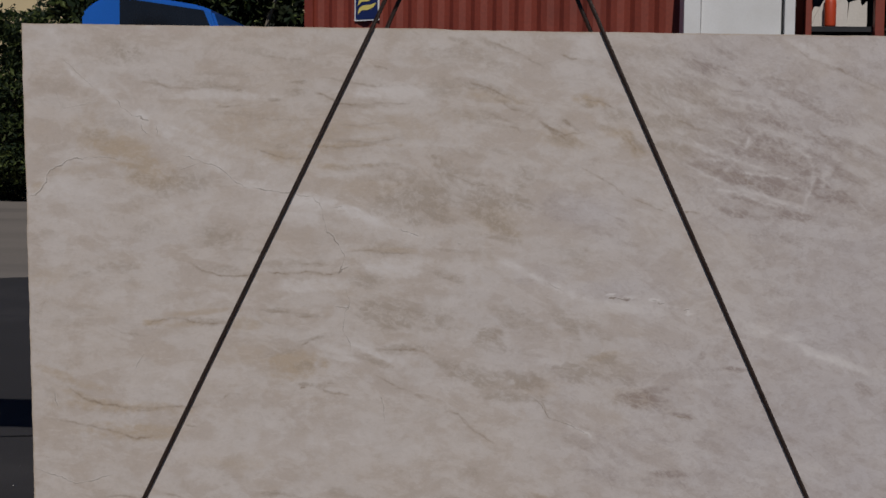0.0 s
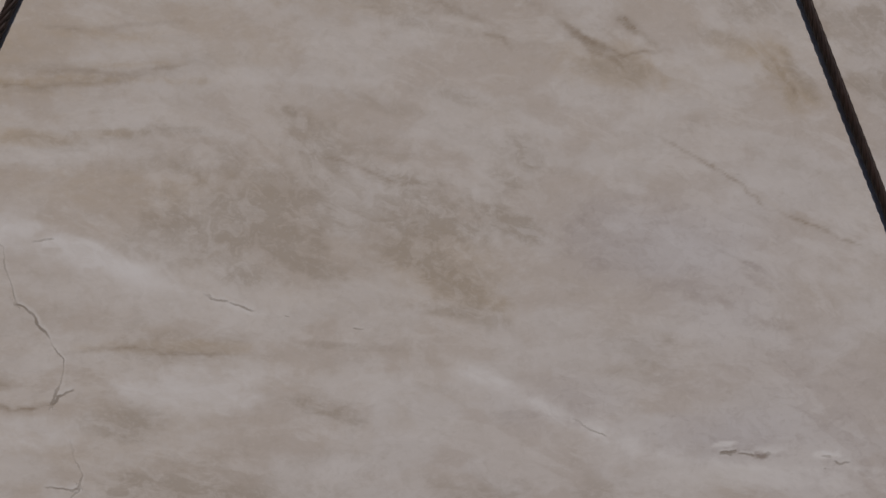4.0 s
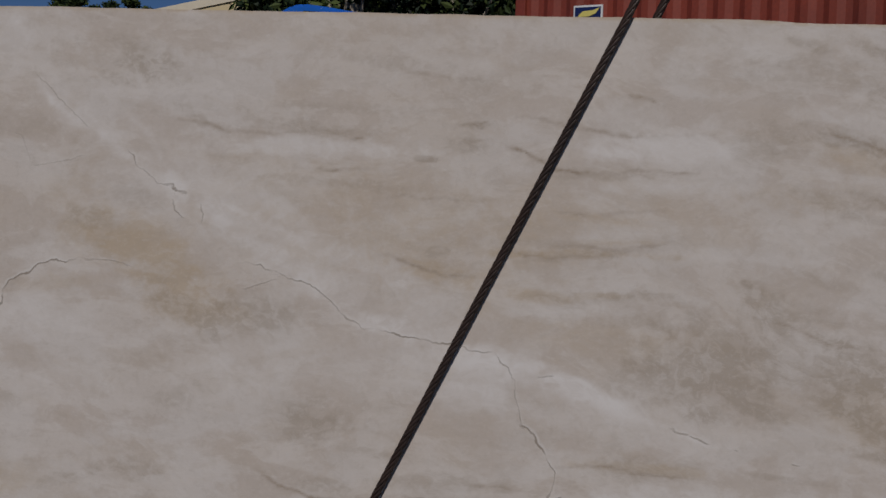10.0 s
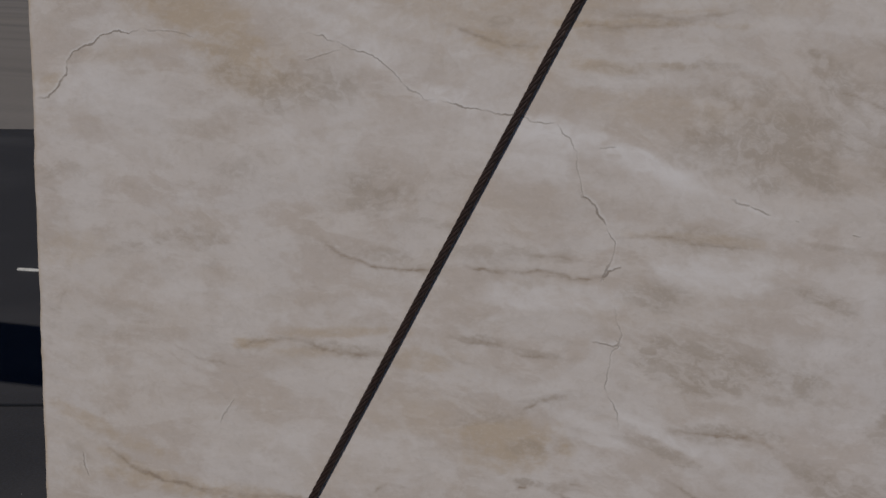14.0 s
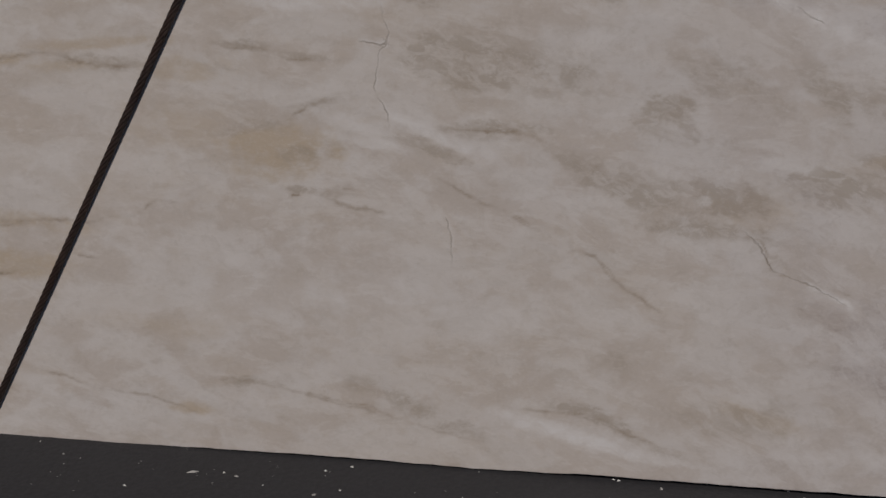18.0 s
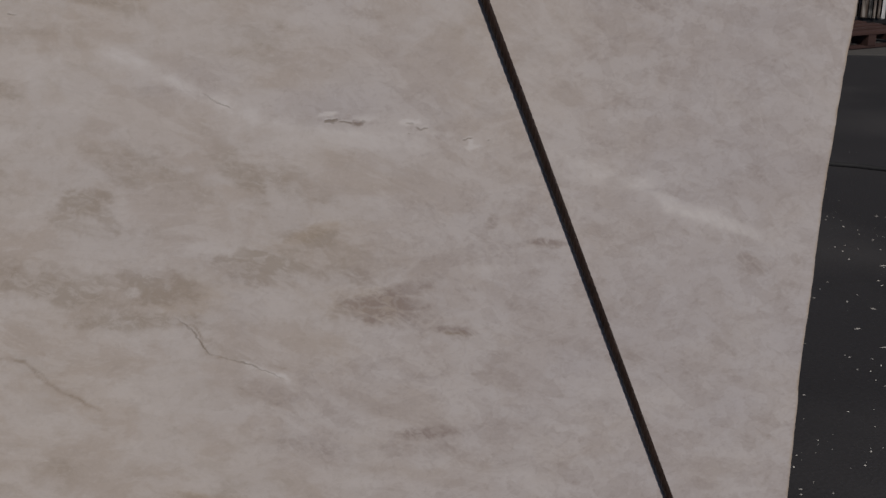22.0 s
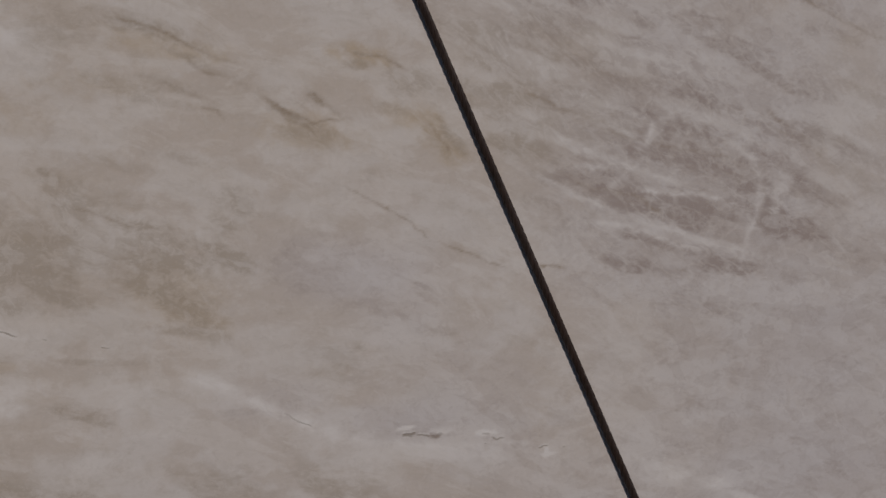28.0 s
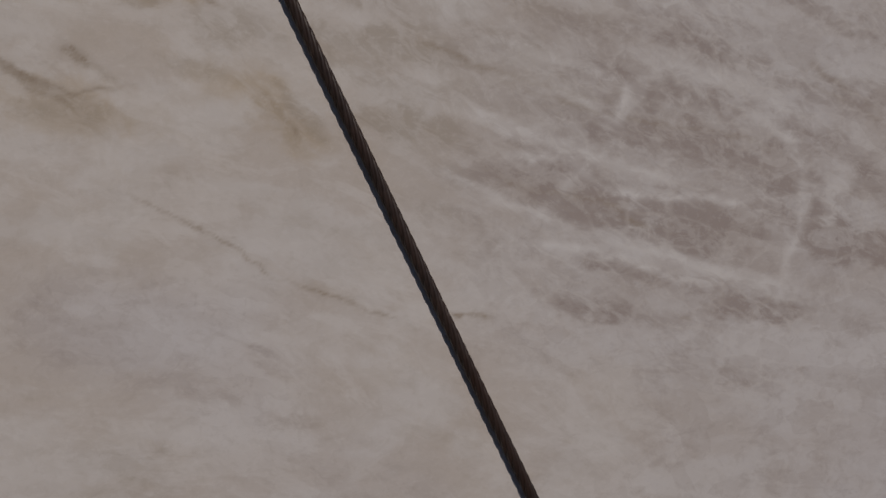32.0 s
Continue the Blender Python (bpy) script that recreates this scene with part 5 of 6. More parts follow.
for foot, top in (((-1.154, -0.024), (-0.305, 1.729)), ((1.244, 0.018), (0.459, 1.719))):
    sling = thing("wire_rope_sling", "dark greasy twisted steel wire rope sling round the slab", "sling", HOOK, group="slings")
    sling.matrix_world = Matrix.Translation(HOOK)
    def rel(x, y, z):
        return in_slab(x, y, z) - HOOK
    up = (Vector((top[0], top[1])) - Vector(foot)).normalized()
    rope("front_leg", [rel(foot[0] - up.x * 0.014, -0.0075, foot[1] - up.y * 0.014), rel(top[0], -0.0075, top[1]), Vector((0, -0.006, 0))], sling)
    rope("bottom_bend", [rel(foot[0] - up.x * 0.013, -0.0075, foot[1] - 0.013), rel(foot[0], THICK + 0.013, foot[1] - 0.013)], sling)
    rope("back_leg", [rel(foot[0], THICK + 0.012, foot[1] - 0.014), rel(top[0] + (0.042 if top[0] < 0 else -0.036), THICK + 0.012, top[1]), Vector((0.03 if top[0] < 0 else -0.03, 0.02, 0))], sling)

# ---- red container beside a white door and an open red frame, on a concrete dock ----
DOCK_H = 1.04
A, B = Vector((-2.52, 12.15)), Vector((1.95, 10.05))
along = (B - A).normalized()
ANGLE = math.degrees(math.atan2(along.y, along.x))
dock = thing("loading_dock", "plain grey concrete dock under the container", "dock", (A.x, A.y, 0), ANGLE, kind="structure")
part("block", box((9.5, 4.2, DOCK_H), (4.2, 1.7, DOCK_H / 2), 0.02), CONCRETE, dock)
LENGTH, TALL, DEEP = 6.06, 2.59, 2.44
cont = thing("shipping_container", "rust-red corrugated steel shipping container standing on a concrete dock", "container", (A.x, A.y, DOCK_H), ANGLE)
PITCH, DENT = 0.274, 0.036
prof, x = [], 0.10
while x < LENGTH - 0.12:
    prof += [(x, 0), (x + 0.072, 0), (x + 0.14, DENT), (x + 0.206, DENT)]
    x += PITCH
bm = bmesh.new()
lo = [bm.verts.new((a, b + 0.03, 0.15)) for a, b in prof]
hi = [bm.verts.new((a, b + 0.03, TALL - 0.10)) for a, b in prof]
for i in range(len(prof) - 1):
    bm.faces.new((lo[i], lo[i + 1], hi[i + 1], hi[i]))
part("side_wall", bm, RED_STEEL, cont)
for z, h in ((0.08, 0.16), (TALL - 0.05, 0.10)):
    part("rail", box((LENGTH, 0.07, h), (LENGTH / 2, 0.035, z), 0.006), RED_STEEL, cont)
for x in (0.06, LENGTH - 0.06):
    part("corner_post", box((0.12, 0.14, TALL - 0.24), (x, 0.06, TALL / 2), 0.008), RED_STEEL, cont)
    for z in (0.06, TALL - 0.06):
        part("corner_casting", box((0.165, 0.165, 0.118), (x, 0.07, z), 0.012), RED_STEEL, cont)
for x in (0.02, LENGTH - 0.02):
    part("end_wall", box((0.04, DEEP - 0.3, TALL - 0.2), (x, DEEP / 2, TALL / 2)), RED_STEEL, cont)
part("roof", box((LENGTH - 0.04, DEEP - 0.1, 0.04), (LENGTH / 2, DEEP / 2, TALL - 0.02)), RED_STEEL, cont)
part("back_wall", box((LENGTH - 0.04, 0.05, TALL - 0.2), (LENGTH / 2, DEEP - 0.03, TALL / 2)), RED_STEEL, cont)
part("floor_panel", box((LENGTH - 0.1, DEEP - 0.2, 0.1), (LENGTH / 2, DEEP / 2, 0.06)), DARK_STEEL, cont)


# square sign with a plain yellow sweep on blue
sign = thing("sign", "square blue sign with white border and yellow sweep on a container", "sign", (0, 0, 0))
sign.matrix_world = cont.matrix_world @ pose(0.875, 0.0, 3.115 - DOCK_H)
part("border", box((0.34, 0.012, 0.34), (0, 0.012, 0), 0.003), mat("sign_white", (0.75, 0.75, 0.74), 0.5), sign)
part("field", box((0.30, 0.006, 0.30), (0, 0.003, 0)), mat("sign_blue", (0.012, 0.022, 0.10), 0.4, spread=0.1), sign)
YEL = mat("sign_yellow", (0.72, 0.60, 0.16), 0.5, spread=0.1)
for dz in (0.055, -0.045):
    part("swoosh", prism([(-0.12, dz - 0.05), (-0.10, dz + 0.02), (-0.05, dz + 0.055), (0.06, dz + 0.06), (0.14, dz + 0.085), (0.10, dz + 0.03), (0.02, dz + 0.0), (-0.06, dz + 0.0)], 0.004, "y", (0, -0.006, 0)), YEL, sign)

# ---- white storage box with a recessed door, beside the container ----
wbox = thing("storage_box", "white painted metal box with a recessed plain door", "storage box", (1.66, 8.90, DOCK_H))
part("body", box((0.90, 1.0, 2.6), (0.52, 0.56, 1.3), 0.01), WHITE_PAINT, wbox)
part("door_post", box((0.16, 0.10, 2.6), (0.08, 0.02, 1.3), 0.012), WHITE_PAINT, wbox)
part("door_post", box((0.10, 0.10, 2.6), (1.0, 0.02, 1.3), 0.012), WHITE_PAINT, wbox)
part("door", box((0.76, 0.03, 2.05), (0.55, 0.045, 1.06), 0.01), WHITE_PAINT, wbox)
part("header", box((0.76, 0.08, 0.42), (0.55, 0.03, 2.38), 0.01), WHITE_PAINT, wbox)
part("door_gap", box((0.76, 0.02, 0.05), (0.55, 0.03, 2.125)), DARK_STEEL, wbox)
part("door_gap", box((0.012, 0.02, 2.05), (0.936, 0.03, 1.06)), DARK_STEEL, wbox)
step = thing("plinth", "grey concrete plinth under the white box and red frame", "plinth", (2.36, 9.4, 0), kind="structure")
part("block", box((2.6, 1.9, DOCK_H), (0.35, 0.1, DOCK_H / 2), 0.02), CONCRETE, step)

# ---- open red steel frame holding broken stone pieces ----
frame_x, frame_y = 2.83, 9.0
rack = thing("steel_frame", "open red steel frame with a dark inside and one shelf", "frame", (frame_x, frame_y, DOCK_H))
for x, w in ((0.03, 0.06), (0.70, 0.09)):
    part("post", box((w, 0.10, 2.6), (x, 0.05, 1.3), 0.008), RED_STEEL, rack)
part("top_beam", box((0.76, 0.12, 0.14), (0.37, 0.05, 2.67), 0.008), RED_STEEL, rack)
part("back_panel", box((0.74, 0.03, 2.6), (0.37, 0.75, 1.3)), DARK_STEEL, rack)
part("side_panel", box((0.02, 0.62, 2.6), (0.74, 0.42, 1.3)), DARK_STEEL, rack)
part("side_panel", box((0.02, 0.62, 2.6), (0.01, 0.42, 1.3)), DARK_STEEL, rack)
part("shelf", box((0.62, 0.55, 0.05), (0.36, 0.40, 1.59)), DARK_STEEL, rack)
SHARD = mat("pale_stone", (0.62, 0.58, 0.53), 0.7, spread=0.12, scale=6)
shelf_z = DOCK_H + 1.615
for dx, dy, outline in ((0.10, 0.28, [(0, 0), (0.17, 0), (0.16, 0.32), (0.11, 0.24), (0.05, 0.12)]),
                        (0.30, 0.24, [(0, 0), (0.14, 0), (0.15, 0.24), (0.10, 0.33), (0.04, 0.35)]),
                        (0.44, 0.27, [(0, 0), (0.20, 0), (0.20, 0.26), (0.15, 0.21), (0.13, 0.28), (0.03, 0.25)]),
                        (0.06, 0.40, [(0, 0), (0.40, 0), (0.36, 0.20), (0.10, 0.22)])):
    shard = part("stone_offcut", prism(outline, 0.03, "y", bevel=0.003), SHARD)
    shard.matrix_world = pose(frame_x + dx, frame_y + dy, shelf_z)
    tagged(shard, "broken pale stone offcut leaning on a steel shelf", "offcut", "stone offcuts")
jar = thing("orange_can", "orange can with a white rim among stone offcuts", "can", (frame_x + 0.27, frame_y + 0.19, shelf_z))
part("body", tube([(0, 0, 0), (0, 0, 0.02), (0, 0, 0.24), (0, 0, 0.26)], [0.050, 0.056, 0.056, 0.05], 20), mat("orange_plastic", (0.52, 0.06, 0.018), 0.45, spread=0.15), jar, smooth=True)
part("rim", tube([(0, 0, 0.26), (0, 0, 0.31)], [0.045, 0.045], 20), WHITE_PAINT, jar)

# ---- blue lorry cab beside the container ----
cab = thing("lorry", "glossy blue lorry cab with a high sloping roof", "lorry", (-4.72, 10.5, 0))
shell = [(0, 0.55), (0, 2.88), (0.10, 2.98), (0.30, 3.09), (0.42, 3.11), (0.60, 3.09), (1.30, 2.98), (1.46, 2.92), (1.52, 2.75), (1.95, 1.75), (2.0, 0.55)]
part("body", prism(shell, 2.2, "y", bevel=0.03), BLUE_PAINT, cab)
part("side_window", prism([(0.43, 1.75), (0.43, 3.04), (0.60, 3.03), (1.36, 2.92), (1.45, 2.70), (1.70, 2.05), (1.74, 1.75)], 0.02, "y", (0, -0.012, 0)), GLASS_DARK, cab)
part("windscreen", prism([(0.25, 1.85), (1.95, 1.85), (1.90, 2.70), (0.30, 2.70)], 0.02, "x", (1.72, 0, 0)), GLASS_DARK, cab)
for x, y in ((0.35, 0.12), (1.55, 0.12), (0.35, 2.08), (1.55, 2.08)):
    wheel = part("wheel", tube([(x, y - 0.13, 0.5), (x, y - 0.11, 0.5), (x, y + 0.11, 0.5), (x, y + 0.13, 0.5)], [0.44, 0.5, 0.5, 0.44], 28), RUBBER, cab)
    part("rim", tube([(x, y - 0.14, 0.5), (x, y + 0.14, 0.5)], 0.26, 20), WHITE_PAINT, wheel)
part("bumper", box((0.12, 2.2, 0.35), (2.02, 1.1, 0.72), 0.03), DARK_STEEL, cab)

# ---- pale yellow gabled building ----
barn = thing("house", "pale yellow gabled building with cream roof trim", "building", (-20.2, 40.0, 0))
apex, fallw = 8.0, 0.205
gable = [(-1.6, 0), (-1.6, 6.3 - 1.6 * fallw), (apex, 6.3 + apex * fallw), (2 * apex + 1.6, 6.3 - 1.6 * fallw), (2 * apex + 1.6, 0)]
part("wall", prism([(x, z - 0.14) if z else (x, z) for x, z in gable], 16, "y"), YELLOW_WALL, barn)
for s in (-1, 1):
    a, b = ((-2.2, 6.3 - 2.2 * fallw), (apex, 6.3 + apex * fallw))
    if s > 0:
        a, b = (2 * apex - b[0], b[1]), (2 * apex - a[0], a[1])
    part("roof", prism([a, b, (b[0], b[1] - 0.12), (a[0], a[1] - 0.12)], 16.2, "y", (0, 0.0, 0.06)), ROOF_SHEET, barn)
    part("barge_board", prism([a, b, (b[0], b[1] - 0.26), (a[0], a[1] - 0.26)], 0.05, "y", (0, -0.052, 0.06)), ROOF_TRIM, barn)
pole = thing("utility_pole", "weathered timber utility pole carrying the power line", "pole", (-40, 33, 0))
part("pole", tube([(0, 0, 0), (0, 0, 6.6)], [0.14, 0.1], 10), BARK, pole)
pole = thing("utility_pole", "weathered timber utility pole hidden among the trees", "pole", (4, 33, 0))
part("pole", tube([(0, 0, 0), (0, 0, 6.8)], [0.14, 0.1], 10), BARK, pole)
wire = part("power_line", tube([(-40 + 4 * i, 33, 6.22 + 0.028 * (i - 4.5) ** 2 * 0.3 + 0.02 * i) for i in range(12)], 0.013, 5), DARK_STEEL)
tagged(wire, "thin dark overhead power line in front of the trees", "power line")


# ---- trees ----
def leaf_cloud(name, centres, radii, count, size, material, parent, seed, flat=0.75):
    """Many small folded leaves in clumps round the centres."""
    r = np.random.RandomState(seed)
    c = np.array(centres)[r.randint(0, len(centres), count)]
    rad = np.array(radii)[r.randint(0, len(radii), count)]
    d = r.normal(size=(count, 3))
    d /= np.linalg.norm(d, axis=1)[:, None]
    p = c + d * (rad * r.uniform(0.25, 1.0, count) ** 0.5)[:, None] * np.array([1, 1, flat])
    a = r.normal(size=(count, 3)); a /= np.linalg.norm(a, axis=1)[:, None]
    b = np.cross(a, r.normal(size=(count, 3))); b /= np.linalg.norm(b, axis=1)[:, None]
    s = (size * r.uniform(0.5, 1.4, count))[:, None]
    fold = np.cross(a, b) * s * 0.25
    verts = np.stack([p - a * s, p + b * s * 0.45 + fold, p + a * s, p - b * s * 0.45 + fold], 1).reshape(-1, 3)
    q = np.arange(count) * 4
    me = bpy.data.meshes.new(name)
    me.from_pydata(verts.tolist(), [], np.concatenate([np.stack([q, q + 1, q + 2], 1), np.stack([q, q + 2, q + 3], 1)]).tolist())
    return part(name, me, material, parent)


def tree(at, height, spread, seed, label, size=0.16, count=5000, base=0.25, leaf=None, bark=None, pale=0, clumps=26):
    r = random.Random(seed)
    t = thing("tree", label, "tree", at, group="trees round the yard")
    lean = Vector((r.uniform(-0.4, 0.4), r.uniform(-0.4, 0.4), 0))
    trunk = [Vector((0, 0, -0.1)) + lean * (k / 6) ** 1.5 + Vector((r.uniform(-.1, .1), r.uniform(-.1, .1), height * 0.8 * k / 6)) for k in range(7)]
    part("trunk", tube(trunk, [height * 0.028 * (1 - k / 7.5) + 0.02 for k in range(7)], 9), bark or BARK, t, smooth=True)
    centres = []
    for k in range(clumps):
        f = base + (1 - base) * (k + 0.5) / clumps
        a = 2.4 * k + r.uniform(-0.5, 0.5)
        w = spread * (0.55 + 0.45 * math.sin(math.pi * min(1, max(0, (f - base) / (1 - base))) ** 0.8)) * r.uniform(0.5, 1.05)
        tip = Vector((math.cos(a) * w, math.sin(a) * w, height * f * r.uniform(0.92, 1.06))) + lean
        centres.append(tip)
        if k % 2 == 0:
            root = trunk[min(6, max(1, int(f * 6 * 0.8)))]
            mid = root.lerp(tip, 0.5) + Vector((r.uniform(-.3, .3), r.uniform(-.3, .3), r.uniform(-0.1, 0.4)))
            part("branch", tube([root, root.lerp(mid, 0.5), mid, tip], [0.055 * height / 7, 0.045 * height / 7, 0.03 * height / 7, 0.012], 6), bark or BARK, t, smooth=True)
    rad = [spread * q for q in (0.22, 0.3, 0.38)]
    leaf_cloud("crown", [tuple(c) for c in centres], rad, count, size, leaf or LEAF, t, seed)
    # clusters of paler leaves round every third clump
    if pale:
        leaf_cloud("pale_foliage", [tuple(c) for c in centres[::3]], [q * 0.5 for q in rad], pale, size * 0.9, LEAF_PALE, t, seed + 50)
    return t


# added wall of near-black leaves, read as deep shade between the trees
backing = new("leaf_backdrop")
tagged(backing, "added mass of near-black leaves standing for deep shade behind the trees", "wood", kind="stuff")
wr = random.Random(9)
leaf_cloud("foliage_mass", [(wr.uniform(-9, 30), wr.uniform(24, 27), wr.uniform(0.5, 10.5)) for k in range(260)], [1.2, 1.6, 2.0], 52000, 0.30, LEAF_SHADED, backing, 77)
BACK = "leafy tree behind the yard, its dense foliage coloured near-black as shade"
tree((-5.0, 15.0, 0), 7.5, 1.55, 1, "leafy tree with dark foliage and pale twigs", 0.075, 16000, 0.22, pale=900, bark=PALE_BARK)
tree((-4.3, 16.5, 0), 8.0, 2.4, 2, "leafy tree with dark foliage and pale crooked branches", 0.075, 15000, 0.2, pale=1300, bark=PALE_BARK)
tree((-2.2, 17.0, 0), 7.6, 2.3, 3, "leafy tree with dark foliage and pale crooked branches", 0.075, 15000, 0.2, pale=300, bark=PALE_BARK)
for i, (x, y, h, w) in enumerate(((0.4, 18.5, 9, 2.8), (3.2, 17.5, 9, 2.8), (5.6, 15.0, 8.5, 2.6), (8.0, 15.5, 9, 2.8), (10.4, 15.0, 8.5, 2.7), (12.8, 14.5, 9, 2.9), (15.6, 15.5, 9, 3.0),
                                  (-1.5, 21, 9.5, 3), (4.0, 22, 10, 3.2), (9.0, 20, 10, 3.2), (14, 20, 10, 3.2))):
    tree((x, y, 0), h, w, 10 + i, BACK, 0.05, 17000, 0.12, LEAF_SHADED, clumps=30)
for i, (az, d, h, w) in enumerate(((-37.5, 92, 9.6, 4.5), (-35.2, 95, 9.2, 4.2), (-33.4, 90, 7.6, 3.2), (-32.3, 98, 9.4, 2.6), (-30.8, 92, 7.5, 3.6), (-29.5, 96, 7.4, 4.0), (-34.3, 99, 9.0, 3.6), (-31.5, 88, 7.5, 3.6), (-36.5, 88, 8, 3.6))):
    a = radians(az)
    d, h, w = d * 1.3, h * 1.5, w * 1.3
    tree((math.sin(a) * d, math.cos(a) * d - 2.3, 0), h, w, 40 + i, "tall dark tree at the far side of the parking area", 0.15, 24000, 0.06, LEAF, clumps=34)
for i, (az, d, h, w) in enumerate(((-28.1, 80, 9.6, 1.5), (-27.5, 80, 10.1, 1.6), (-26.8, 81, 10.4, 1.7), (-26.1, 82, 10.3, 1.5), (-24.6, 84, 10.9, 1.15))):
    a = radians(az)
    tree((math.sin(a) * d, math.cos(a) * d - 2.3, 0), h, w, 60 + i, "round-topped green tree beyond the yard", 0.11, 16000, 0.62, LEAF, clumps=44)

for i, (x, y, h, w) in enumerate(((-11.4, 36.5, 5.3, 1.7), (-13.4, 35.6, 5.5, 1.9), (-15.6, 36.2, 5.4, 1.9), (-18.0, 35.8, 5.6, 2.0))):
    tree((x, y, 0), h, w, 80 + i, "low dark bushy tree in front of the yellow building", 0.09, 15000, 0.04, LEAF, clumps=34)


# ---- parked cars on the far side of the yard ----
def car(at, turn, body, paint, label, roof, name="car", rack=False):
    c = thing(name, label, "car", at, turn, group="parked cars")
    c.matrix_world = c.matrix_world @ Matrix.Scale(1.10, 4)
    low, cabin, width = body
    part("body", prism(low, width, "y", (0, -width / 2, 0), bevel=0.05), paint, c)
    part("cabin", prism(cabin, width - 0.22, "y", (0, -width / 2 + 0.11, 0), bevel=0.05), roof or paint, c)
    x0, x1 = cabin[0][0], cabin[-1][0]
    inset = [(x + (0.14 if x < (x0 + x1) / 2 else -0.14), z - 0.09 if z > 1.2 else z + 0.06) for x, z in cabin]
    for y in (-width / 2 + 0.10, width / 2 - 0.12):
        part("side_window", prism(inset, 0.02, "y", (0, y, 0)), GLASS_DARK, c)
    (ax, az), (bx, bz) = cabin[-2], cabin[-1]
    part("windscreen", prism([(ax + 0.10, az - 0.08), (bx - 0.02, bz + 0.04), (bx + 0.03, bz + 0.06), (ax + 0.16, az - 0.08)], width - 0.42, "y", (0, -width / 2 + 0.21, 0)), GLASS_DARK, c)
    (ax, az), (bx, bz) = cabin[1], cabin[0]
    part("rear_window", prism([(ax - 0.07, az - 0.10), (bx + 0.10, bz + 0.14), (bx + 0.04, bz + 0.14), (ax - 0.13, az - 0.10)], width - 0.5, "y", (0, -width / 2 + 0.25, 0)), GLASS_DARK, c)
    ends = [p[0] for p in low]
    for x in (min(ends) + 0.85, max(ends) - 0.95):
        for y in (-width / 2 + 0.06, width / 2 - 0.06):
            w = part("wheel", tube([(x, y - 0.11, 0.34), (x, y - 0.09, 0.34), (x, y + 0.09, 0.34), (x, y + 0.11, 0.34)], [0.30, 0.34, 0.34, 0.30], 20), RUBBER, c)
            part("rim", tube([(x, y - 0.12, 0.34), (x, y + 0.12, 0.34)], 0.2, 14), DARK_STEEL if roof else WHITE_PAINT, w)
    for y in (-width / 2 + 0.25, width / 2 - 0.25):
        part("headlight", box((0.06, 0.3, 0.16), (max(ends) - 0.0, y, 0.78), 0.02), CHIP, c)
        part("tail_light", box((0.06, 0.14, 0.3), (min(ends) + 0.0, y, 0.86), 0.02), mat("tail_light_red", (0.35, 0.02, 0.015), 0.3), c)
    part("bumper", box((0.14, width * 0.92, 0.22), (max(ends) + 0.02, 0, 0.5), 0.04), DARK_STEEL, c)
    if rack:
        for y in (-width / 2 + 0.25, width / 2 - 0.25):
            part("roof_bar", tube([(-1.9, y, 1.60), (1.0, y, 1.60)], 0.03, 8), DARK_STEEL, c)
        for x in (-1.5, -0.7, 0.1):
            part("cross_bar", tube([(x, -width / 2, 1.63), (x, width / 2, 1.63)], 0.025, 8), DARK_STEEL, c)
            for y in (-width / 2 + 0.25, width / 2 - 0.25):
                part("rack_foot", box((0.05, 0.05, 0.16), (x, y, 1.52)), DARK_STEEL, c)
    return c


SUV = tuple([(x, z * 1.2) for x, z in outline] if isinstance(outline, list) else outline for outline in ([(-2.1, 0.32), (-2.16, 0.62), (-2.12, 0.93), (0.95, 0.93), (1.7, 0.86), (2.02, 0.74), (2.1, 0.55), (2.06, 0.32)], [(-2.1, 0.92), (-1.95, 1.32), (-1.75, 1.45), (0.1, 1.46), (0.4, 1.38), (1.05, 0.92)], 1.72))
PICKUP = ([(-2.6, 0.4), (-2.6, 0.98), (1.2, 0.98), (2.3, 0.94), (2.55, 0.8), (2.6, 0.4)], [(-2.5, 0.97), (-2.4, 1.40), (0.3, 1.45), (0.95, 0.97)], 1.85)
WHITE_CAR = mat("white_car_paint", (0.78, 0.78, 0.78), 0.25, spread=0.03, bump=0, coat=0.5)
SILVER = mat("silver_car_paint", (0.30, 0.36, 0.42), 0.3, 0.4, spread=0.05, bump=0, coat=0.5)
BLACK_CAR = mat("black_car_paint", (0.02, 0.021, 0.024), 0.25, spread=0.1, bump=0, coat=0.5)
ORANGE = mat("orange_post", (0.5, 0.12, 0.03), 0.5)
def far_spot(az, d):
    return (math.sin(radians(az)) * d - 0.1, math.cos(radians(az)) * d - 2.3, 0)
car(far_spot(-33.1, 95), -55, SUV, WHITE_CAR, "white van with a roof rack parked at the far edge", None, "van", True)
car(far_spot(-32.3, 97), -50, SUV, SILVER, "silver-blue estate car parked in a row at the far edge", None)
car(far_spot(-31.0, 100), -34, PICKUP, BLACK_CAR, "black pickup truck with a white cover parked at the far edge", WHITE_CAR, "pickup_truck")
car(far_spot(-34.5, 97), -52, SUV, BLACK_CAR, "black car parked in a row at the far edge", None)
car(far_spot(-35.3, 96), -54, SUV, WHITE_CAR, "white car parked in a row at the far edge", None)
post = thing("marker_post", "short orange marker post beside the parked van", "post", far_spot(-33.62, 91))
part("pole", tube([(0, 0, 0), (0, 0, 1.25), (0, 0, 1.36)], [0.16, 0.14, 0.06], 14), ORANGE, post)
part("foot", box((0.4, 0.4, 0.05), (0, 0, 0.025), 0.01), RUBBER, post)

